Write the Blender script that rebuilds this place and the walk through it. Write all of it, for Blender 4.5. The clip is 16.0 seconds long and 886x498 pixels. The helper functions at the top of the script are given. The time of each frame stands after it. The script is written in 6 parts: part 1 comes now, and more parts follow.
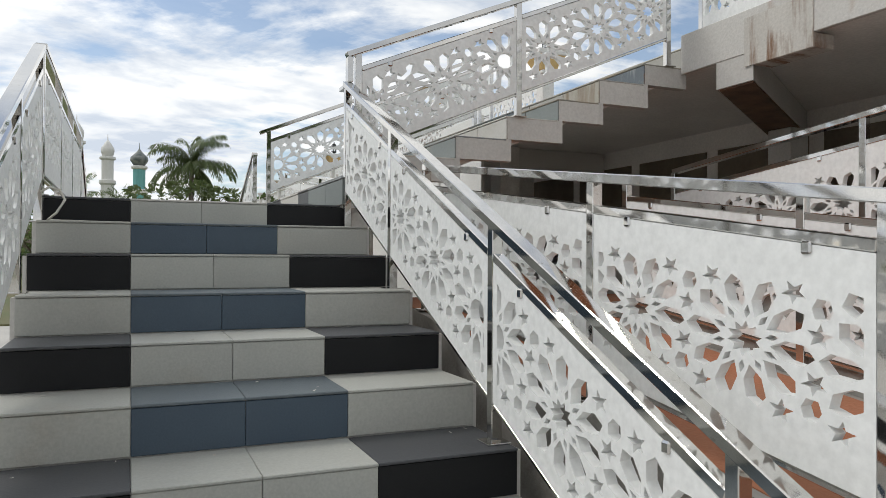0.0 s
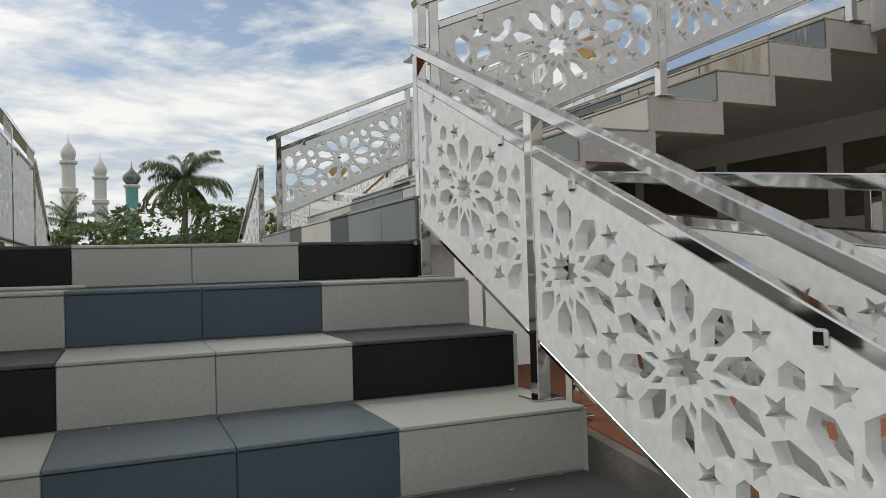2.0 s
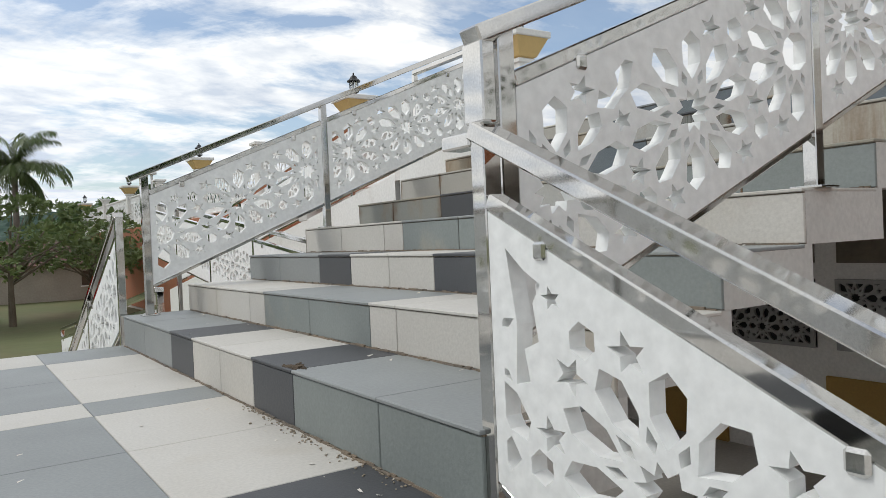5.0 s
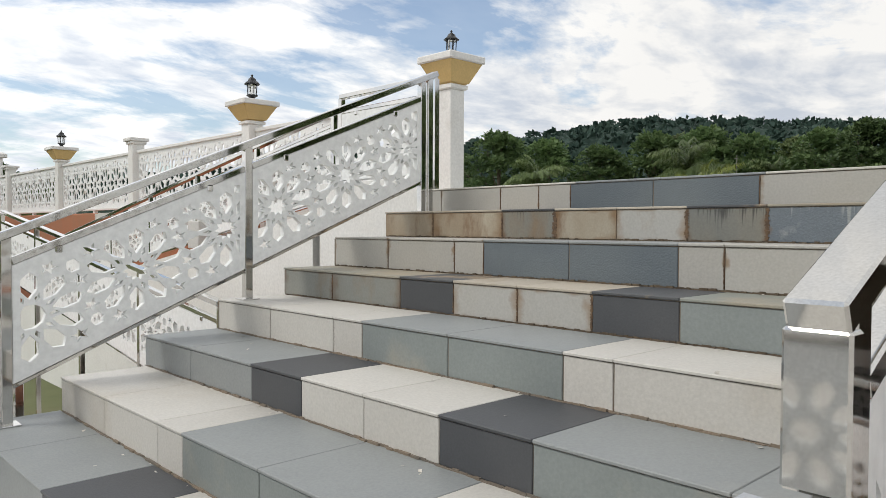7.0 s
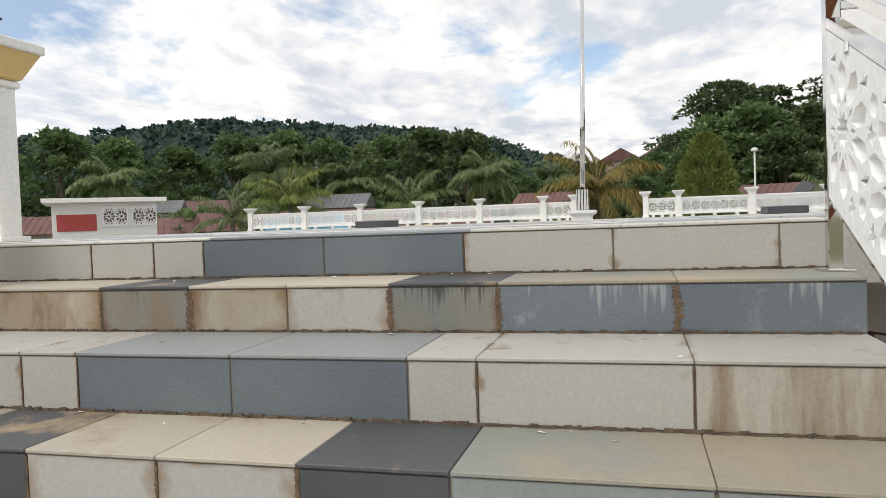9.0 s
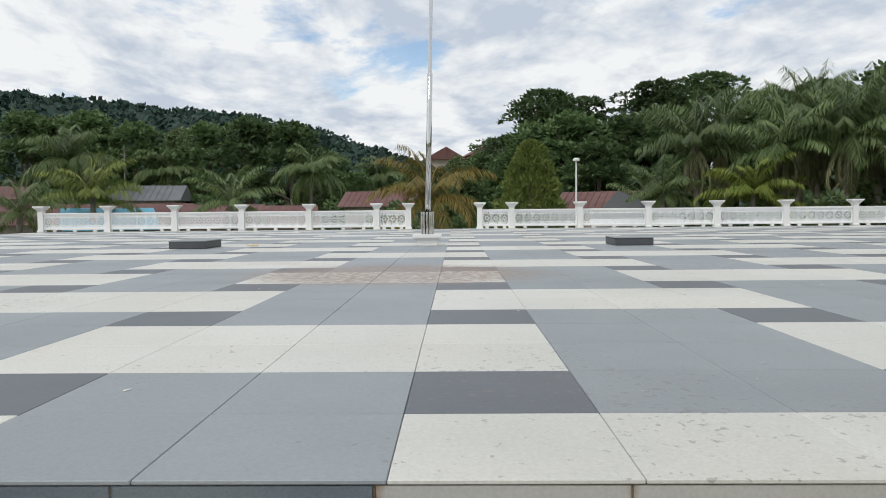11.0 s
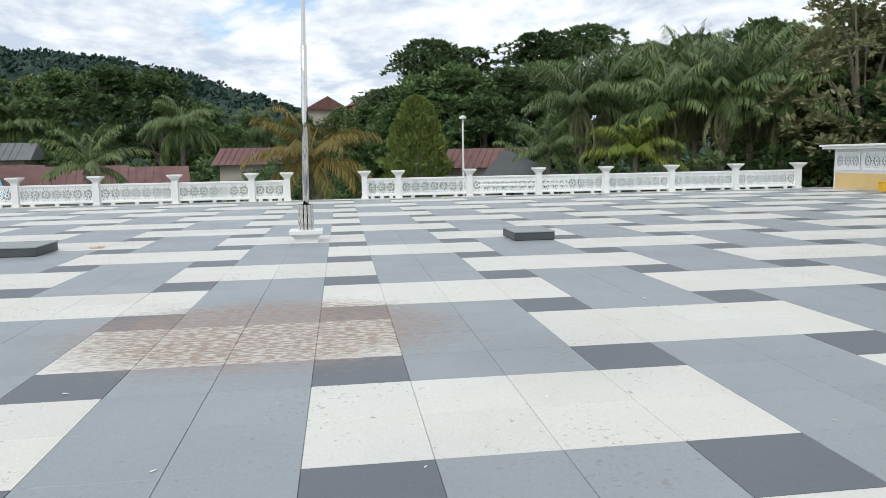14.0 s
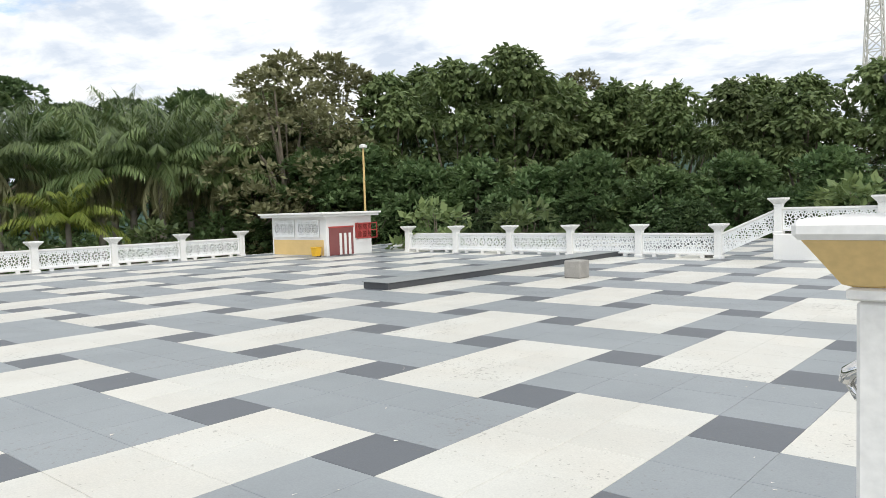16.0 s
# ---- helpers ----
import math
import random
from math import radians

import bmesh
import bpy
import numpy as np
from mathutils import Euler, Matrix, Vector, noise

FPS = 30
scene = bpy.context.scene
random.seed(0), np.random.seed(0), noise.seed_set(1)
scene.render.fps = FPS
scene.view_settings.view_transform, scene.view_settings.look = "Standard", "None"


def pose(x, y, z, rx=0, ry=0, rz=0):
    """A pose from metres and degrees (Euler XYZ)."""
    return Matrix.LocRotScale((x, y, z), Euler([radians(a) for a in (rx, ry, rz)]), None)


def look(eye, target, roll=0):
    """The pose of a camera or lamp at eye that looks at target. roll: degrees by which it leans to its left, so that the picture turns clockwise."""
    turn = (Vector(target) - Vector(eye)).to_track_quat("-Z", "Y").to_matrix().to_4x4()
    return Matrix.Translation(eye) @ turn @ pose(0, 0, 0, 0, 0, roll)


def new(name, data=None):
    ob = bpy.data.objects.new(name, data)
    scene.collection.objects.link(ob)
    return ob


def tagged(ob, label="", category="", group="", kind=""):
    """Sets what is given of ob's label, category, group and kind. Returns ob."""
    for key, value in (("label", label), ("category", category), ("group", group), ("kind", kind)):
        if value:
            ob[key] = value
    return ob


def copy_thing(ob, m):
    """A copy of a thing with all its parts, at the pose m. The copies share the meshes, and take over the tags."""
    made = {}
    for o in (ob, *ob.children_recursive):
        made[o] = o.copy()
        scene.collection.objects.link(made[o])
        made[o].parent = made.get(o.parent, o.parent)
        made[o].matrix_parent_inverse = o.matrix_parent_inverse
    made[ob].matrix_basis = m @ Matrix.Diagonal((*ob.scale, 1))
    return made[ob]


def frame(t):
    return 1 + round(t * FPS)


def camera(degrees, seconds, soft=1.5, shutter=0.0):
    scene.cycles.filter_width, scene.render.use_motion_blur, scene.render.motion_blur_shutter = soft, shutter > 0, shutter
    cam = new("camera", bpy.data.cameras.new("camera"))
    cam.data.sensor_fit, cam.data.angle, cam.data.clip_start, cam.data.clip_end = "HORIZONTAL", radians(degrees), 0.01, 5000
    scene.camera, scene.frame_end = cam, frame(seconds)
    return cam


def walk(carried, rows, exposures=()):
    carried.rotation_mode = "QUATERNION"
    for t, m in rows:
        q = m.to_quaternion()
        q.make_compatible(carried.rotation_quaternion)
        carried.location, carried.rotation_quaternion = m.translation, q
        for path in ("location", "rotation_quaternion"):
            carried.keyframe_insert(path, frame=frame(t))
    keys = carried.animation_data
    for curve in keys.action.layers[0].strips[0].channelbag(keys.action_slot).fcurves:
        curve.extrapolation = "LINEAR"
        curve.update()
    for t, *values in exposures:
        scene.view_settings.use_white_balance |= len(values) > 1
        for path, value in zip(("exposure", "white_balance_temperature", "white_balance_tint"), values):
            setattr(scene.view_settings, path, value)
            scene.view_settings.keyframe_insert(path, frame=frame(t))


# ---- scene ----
cam = camera(62.0, 16.0, 0.5)
EXPOSURES = [(0.0, -0.17, 6520, 8.5), (0.5, -0.16, 6560, 8.2), (1.0, -0.16, 6650, 8), (1.5, -0.44, 6560, 7.5), (2.0, -0.44, 6640, 8), (2.5, -0.46, 6600, 8), (3.0, -0.3, 6560, 7.5), (5.5, -0.12, 6450, 8.5), (6.0, -0.23, 6500, 8.5), (6.5, -0.24, 6480, 8.5), (7.0, 0.0, 6650, 9.2), (7.5, 0.02, 6850, 10), (8.0, 0.17, 6950, 10), (8.6, 0.3, 6900, 10), (9.0, 0.2, 6800, 10), (9.5, 0.2, 6720, 10), (10.0, 0.04, 6400, 8.5), (12.5, -0.06, 6350, 8), (13.5, 0.11, 6230, 7.5), (14.5, 0.2, 6200, 7.5), (15.5, 0.27, 6250, 7.5), (16.0, 0.36, 6500, 8.5)]
PATH = [
    (0, (-0.018, -5.156, -0.362), (0.769, -3.318, -0.342), 0.3),
    (0.5, (0.028, -4.638, -0.355), (0.842, -2.811, -0.311), -0.1),
    (1, (0.131, -4.089, -0.309), (0.978, -2.279, -0.23), 0.0),
    (1.5, (0.157, -3.574, -0.264), (0.843, -1.699, -0.139), 1.0),
    (2, (0.181, -3.127, -0.113), (0.977, -1.293, -0.07), -1.6),
    (2.5, (0.225, -2.759, 0.024), (1.048, -0.939, 0.114), 0.1),
    (3, (0.181, -2.444, 0.167), (1.027, -0.633, 0.216), -0.4),
    (5.5, (0.457, -1.1, 0.779), (1.719, 0.45, 0.725), -1.2),
    (6, (0.461, -0.847, 0.936), (1.895, 0.547, 0.903), 0.5),
    (6.5, (0.52, -0.602, 1.035), (2.017, 0.725, 1.031), -0.8),
    (7, (0.584, -0.314, 1.174), (1.966, 1.13, 1.12), 0.3),
    (7.5, (0.676, -0.024, 1.29), (2.15, 1.319, 1.135), -0.4),
    (8, (0.872, 0.207, 1.366), (2.561, 1.275, 1.289), -0.2),
    (8.5, (1.214, 0.445, 1.445), (3.058, 1.207, 1.314), -0.1),
    (9, (1.491, 0.642, 1.506), (3.424, 1.15, 1.438), -2.0),
    (9.5, (1.892, 0.835, 1.598), (3.867, 1.143, 1.524), -1.4),
    (10, (2.253, 0.973, 1.775), (4.251, 1.074, 1.761), 0.0),
    (12.5, (3.334, 1.229, 2.459), (5.324, 1.217, 2.266), -0.8),
    (13, (3.585, 1.243, 2.565), (5.572, 1.175, 2.353), 0.3),
    (13.5, (3.922, 1.181, 2.681), (5.906, 1.024, 2.48), -1.5),
    (14, (4.218, 1.081, 2.839), (6.184, 0.813, 2.592), -1.0),
    (14.5, (4.583, 1.034, 2.987), (6.411, 0.267, 2.723), -1.3),
    (15, (4.866, 0.949, 3.036), (6.596, -0.043, 2.884), -1.2),
    (15.5, (5.111, 0.794, 3.051), (6.74, -0.358, 2.914), -1.1),
    (16, (5.419, 0.717, 3.082), (6.717, -0.801, 2.97), -1.7),
]
walk(cam, [(t, look(eye, target, roll)) for t, eye, target, roll in PATH], EXPOSURES)

# ---- world and light ----
SUN_EL, SUN_AZ = 50.0, 58.0        # the veiled sun stands to the left of the first flight
world = bpy.data.worlds.new("sky")
scene.world = world
world.use_nodes = True


def world_nodes():
    nt = world.node_tree
    n, l = nt.nodes, nt.links
    n.clear()
    out = n.new("ShaderNodeOutputWorld")
    bg = n.new("ShaderNodeBackground")
    sky = n.new("ShaderNodeTexSky")
    sky.sky_type = "NISHITA"
    sky.sun_disc = False
    sky.sun_elevation = radians(SUN_EL)
    sky.sun_rotation = radians(-SUN_AZ)
    sky.air_density, sky.dust_density, sky.ozone_density = 1.0, 1.2, 1.5
    co = n.new("ShaderNodeTexCoord")
    sep = n.new("ShaderNodeSeparateXYZ")
    l.new(co.outputs["Generated"], sep.inputs[0])
    # cloud sheet: direction projected on a flat layer
    zc = n.new("ShaderNodeMath"); zc.operation = "MAXIMUM"; zc.inputs[1].default_value = 0.0
    l.new(sep.outputs[2], zc.inputs[0])
    za = n.new("ShaderNodeMath"); za.operation = "ADD"; za.inputs[1].default_value = 0.16
    l.new(zc.outputs[0], za.inputs[0])
    dx = n.new("ShaderNodeMath"); dx.operation = "DIVIDE"
    dy = n.new("ShaderNodeMath"); dy.operation = "DIVIDE"
    l.new(sep.outputs[0], dx.inputs[0]); l.new(za.outputs[0], dx.inputs[1])
    l.new(sep.outputs[1], dy.inputs[0]); l.new(za.outputs[0], dy.inputs[1])
    cb = n.new("ShaderNodeCombineXYZ")
    l.new(dx.outputs[0], cb.inputs[0]); l.new(dy.outputs[0], cb.inputs[1])
    mp = n.new("ShaderNodeMapping")
    mp.inputs["Scale"].default_value = (1.0, 1.35, 1.0)
    mp.inputs["Rotation"].default_value = (0, 0, radians(-35))
    mp.inputs["Location"].default_value = (3.1, 0.7, 0.0)
    l.new(cb.outputs[0], mp.inputs[0])

    def cloud_noise(scale, detail, rough, warp):
        t = n.new("ShaderNodeTexNoise")
        t.inputs["Scale"].default_value, t.inputs["Detail"].default_value = scale, detail
        t.inputs["Roughness"].default_value, t.inputs["Distortion"].default_value = rough, warp
        l.new(mp.outputs[0], t.inputs["Vector"])
        return t.outputs[0]

    def blend(a, ka, b, kb):
        u = n.new("ShaderNodeMath"); u.operation = "MULTIPLY"; u.inputs[1].default_value = ka
        v = n.new("ShaderNodeMath"); v.operation = "MULTIPLY_ADD"; v.inputs[1].default_value = kb
        l.new(a, u.inputs[0]); l.new(b, v.inputs[0]); l.new(u.outputs[0], v.inputs[2])
        return v.outputs[0]

    banks = cloud_noise(0.85, 10.0, 0.60, 0.5)
    puffs = cloud_noise(3.4, 8.0, 0.60, 0.25)
    mass = blend(banks, 0.72, puffs, 0.28)
    # the cloud sheet is thinnest over the far end of the landing
    thin = n.new("ShaderNodeVectorMath"); thin.operation = "DOT_PRODUCT"
    ta, te = radians(42), radians(36)
    thin.inputs[1].default_value = (math.sin(ta) * math.cos(te), math.cos(ta) * math.cos(te), math.sin(te))
    l.new(co.outputs["Generated"], thin.inputs[0])
    bias = n.new("ShaderNodeMapRange")
    bias.inputs["From Min"].default_value, bias.inputs["From Max"].default_value = 0.55, 1.0
    bias.inputs["To Min"].default_value, bias.inputs["To Max"].default_value = 0.085, -0.015
    l.new(thin.outputs["Value"], bias.inputs["Value"])
    amount = n.new("ShaderNodeMath"); amount.operation = "ADD"
    l.new(mass, amount.inputs[0]); l.new(bias.outputs[0], amount.inputs[1])
    cov = n.new("ShaderNodeValToRGB")
    cov.color_ramp.elements[0].position, cov.color_ramp.elements[0].color = 0.43, (0.12, 0.12, 0.12, 1)
    cov.color_ramp.elements[1].position, cov.color_ramp.elements[1].color = 0.515, (1, 1, 1, 1)
    l.new(amount.outputs[0], cov.inputs[0])
    # grey bellies where the sheet is thick
    belly = blend(cloud_noise(1.5, 9.0, 0.58, 0.4), 0.65, cloud_noise(5.0, 6.0, 0.55, 0.2), 0.35)
    shade = n.new("ShaderNodeValToRGB")
    shade.color_ramp.elements[0].position, shade.color_ramp.elements[0].color = 0.40, (0.60, 0.66, 0.76, 1)
    shade.color_ramp.elements[1].position, shade.color_ramp.elements[1].color = 0.56, (1.0, 1.0, 1.0, 1)
    l.new(belly, shade.inputs[0])
    # the veil is brightest round the hidden sun
    dot = n.new("ShaderNodeVectorMath"); dot.operation = "DOT_PRODUCT"
    a, e = radians(18), radians(28)
    dot.inputs[1].default_value = (-math.sin(a) * math.cos(e), math.cos(a) * math.cos(e), math.sin(e))
    l.new(co.outputs["Generated"], dot.inputs[0])
    glow = n.new("ShaderNodeMapRange")
    glow.inputs["From Min"].default_value, glow.inputs["From Max"].default_value = 0.3, 1.0
    glow.inputs["To Min"].default_value, glow.inputs["To Max"].default_value = 9.3, 13.0
    l.new(dot.outputs["Value"], glow.inputs["Value"])
    cl = n.new("ShaderNodeVectorMath"); cl.operation = "SCALE"
    l.new(shade.outputs[0], cl.inputs[0]); l.new(glow.outputs[0], cl.inputs["Scale"])
    boost = n.new("ShaderNodeVectorMath"); boost.operation = "SCALE"; boost.inputs["Scale"].default_value = 1.5
    l.new(sky.outputs[0], boost.inputs[0])
    mix = n.new("ShaderNodeMixRGB")
    l.new(cov.outputs[0], mix.inputs[0]); l.new(boost.outputs[0], mix.inputs[1]); l.new(cl.outputs[0], mix.inputs[2])
    l.new(mix.outputs[0], bg.inputs[0])
    bg.inputs[1].default_value = 0.1
    l.new(bg.outputs[0], out.inputs[0])


world_nodes()
sun_data = bpy.data.lights.new("sun", "SUN")
sun_data.energy, sun_data.angle, sun_data.color = 1.35, radians(18), (1.0, 0.96, 0.9)
sun = new("sun", sun_data)
_a, _e = radians(SUN_AZ), radians(SUN_EL)
sun.matrix_world = look((-math.sin(_a) * math.cos(_e) * 50, math.cos(_a) * math.cos(_e) * 50, math.sin(_e) * 50), (0, 0, 0))

# ---- materials ----


def material(name, base, rough=0.6, metal=0.0, second=None, scale=4.0, amount=0.5, grain=60.0, bump=0.1, rand=0.06,
             spec=0.5, stain=None, stain_scale=1.2, stain_from=0.55, stain_to=0.7, stretch=(1, 1, 1), coords="Object", island=False):
    m = bpy.data.materials.new(name)
    m.use_nodes = True
    nt = m.node_tree
    n, l = nt.nodes, nt.links
    b = n["Principled BSDF"]
    b.inputs["Roughness"].default_value, b.inputs["Metallic"].default_value = rough, metal
    b.inputs["Specular IOR Level"].default_value = spec
    geo = n.new("ShaderNodeNewGeometry")
    mp = n.new("ShaderNodeMapping")
    mp.inputs["Scale"].default_value = stretch
    l.new(geo.outputs["Position"], mp.inputs[0])
    big = n.new("ShaderNodeTexNoise")
    big.inputs["Scale"].default_value, big.inputs["Detail"].default_value = scale, 6.0
    l.new(mp.outputs[0], big.inputs["Vector"])
    ramp = n.new("ShaderNodeMapRange")
    ramp.inputs["From Min"].default_value, ramp.inputs["From Max"].default_value = 0.35, 0.65
    ramp.inputs["To Max"].default_value = amount
    l.new(big.outputs[0], ramp.inputs["Value"])
    mix = n.new("ShaderNodeMixRGB")
    mix.inputs[1].default_value = (*base, 1)
    mix.inputs[2].default_value = (*(second or [c * 0.75 for c in base]), 1)
    l.new(ramp.outputs[0], mix.inputs[0])
    col = mix.outputs[0]
    fine = n.new("ShaderNodeTexNoise")
    fine.inputs["Scale"].default_value, fine.inputs["Detail"].default_value = grain, 4.0
    l.new(geo.outputs["Position"], fine.inputs["Vector"])
    if stain:
        st = n.new("ShaderNodeTexNoise")
        st.inputs["Scale"].default_value, st.inputs["Detail"].default_value = stain_scale, 7.0
        st.inputs["Roughness"].default_value = 0.62
        l.new(mp.outputs[0], st.inputs["Vector"])
        sr = n.new("ShaderNodeMapRange")
        sr.inputs["From Min"].default_value, sr.inputs["From Max"].default_value = stain_from, stain_to
        l.new(st.outputs[0], sr.inputs["Value"])
        sm = n.new("ShaderNodeMixRGB")
        l.new(sr.outputs[0], sm.inputs[0]); l.new(col, sm.inputs[1])
        sm.inputs[2].default_value = (*stain, 1)
        col = sm.outputs[0]
    hsv = n.new("ShaderNodeHueSaturation")
    if island:
        rnd = geo.outputs["Random Per Island"]
    else:
        oi = n.new("ShaderNodeObjectInfo")
        rnd = oi.outputs["Random"]
    rr = n.new("ShaderNodeMapRange")
    rr.inputs["To Min"].default_value, rr.inputs["To Max"].default_value = 1 - rand, 1 + rand
    l.new(rnd, rr.inputs["Value"])
    gm = n.new("ShaderNodeMapRange")
    gm.inputs["From Min"].default_value, gm.inputs["From Max"].default_value = 0.3, 0.7
    gm.inputs["To Min"].default_value, gm.inputs["To Max"].default_value = 0.93, 1.07
    l.new(fine.outputs[0], gm.inputs["Value"])
    mul = n.new("ShaderNodeMath"); mul.operation = "MULTIPLY"
    l.new(rr.outputs[0], mul.inputs[0]); l.new(gm.outputs[0], mul.inputs[1])
    l.new(mul.outputs[0], hsv.inputs["Value"])
    l.new(col, hsv.inputs["Color"])
    l.new(hsv.outputs[0], b.inputs["Base Color"])
    ro = n.new("ShaderNodeMapRange")
    ro.inputs["To Min"].default_value, ro.inputs["To Max"].default_value = max(rough - 0.12, 0.02), min(rough + (0.12 if rough > 0.1 else 0.06), 1)
    l.new(big.outputs[0], ro.inputs["Value"])
    l.new(ro.outputs[0], b.inputs["Roughness"])
    if bump:
        bp = n.new("ShaderNodeBump")
        bp.inputs["Strength"].default_value, bp.inputs["Distance"].default_value = bump, 0.01
        l.new(fine.outputs[0], bp.inputs["Height"])
        l.new(bp.outputs[0], b.inputs["Normal"])
    return m


def leafy(name, base, second, rough=0.55, trans=0.25):
    m = bpy.data.materials.new(name)
    m.use_nodes = True
    nt = m.node_tree
    n, l = nt.nodes, nt.links
    b = n["Principled BSDF"]
    geo = n.new("ShaderNodeNewGeometry")
    oi = n.new("ShaderNodeObjectInfo")
    no = n.new("ShaderNodeTexNoise")
    no.inputs["Scale"].default_value, no.inputs["Detail"].default_value = 0.5, 5.0
    l.new(geo.outputs["Position"], no.inputs["Vector"])
    add = n.new("ShaderNodeMath"); add.operation = "MULTIPLY_ADD"
    l.new(geo.outputs["Random Per Island"], add.inputs[0]); add.inputs[1].default_value = 0.5
    sub = n.new("ShaderNodeMath"); sub.operation = "SUBTRACT"; sub.inputs[1].default_value = 0.25
    l.new(no.outputs[0], sub.inputs[0]); l.new(sub.outputs[0], add.inputs[2])
    mix = n.new("ShaderNodeMixRGB")
    l.new(add.outputs[0], mix.inputs[0])
    mix.inputs[1].default_value, mix.inputs[2].default_value = (*base, 1), (*second, 1)
    hsv = n.new("ShaderNodeHueSaturation")
    rr = n.new("ShaderNodeMapRange"); rr.inputs["To Min"].default_value, rr.inputs["To Max"].default_value = 0.75, 1.3
    l.new(oi.outputs["Random"], rr.inputs["Value"]); l.new(rr.outputs[0], hsv.inputs["Value"])
    l.new(mix.outputs[0], hsv.inputs["Color"])
    l.new(hsv.outputs[0], b.inputs["Base Color"])
    b.inputs["Roughness"].default_value = rough
    b.inputs["Specular IOR Level"].default_value = 0.3
    tr = n.new("ShaderNodeBsdfTranslucent")
    l.new(hsv.outputs[0], tr.inputs[0])
    ms = n.new("ShaderNodeMixShader"); ms.inputs[0].default_value = trans
    l.new(b.outputs[0], ms.inputs[1]); l.new(tr.outputs[0], ms.inputs[2])
    l.new(ms.outputs[0], n["Material Output"].inputs[0])
    return m


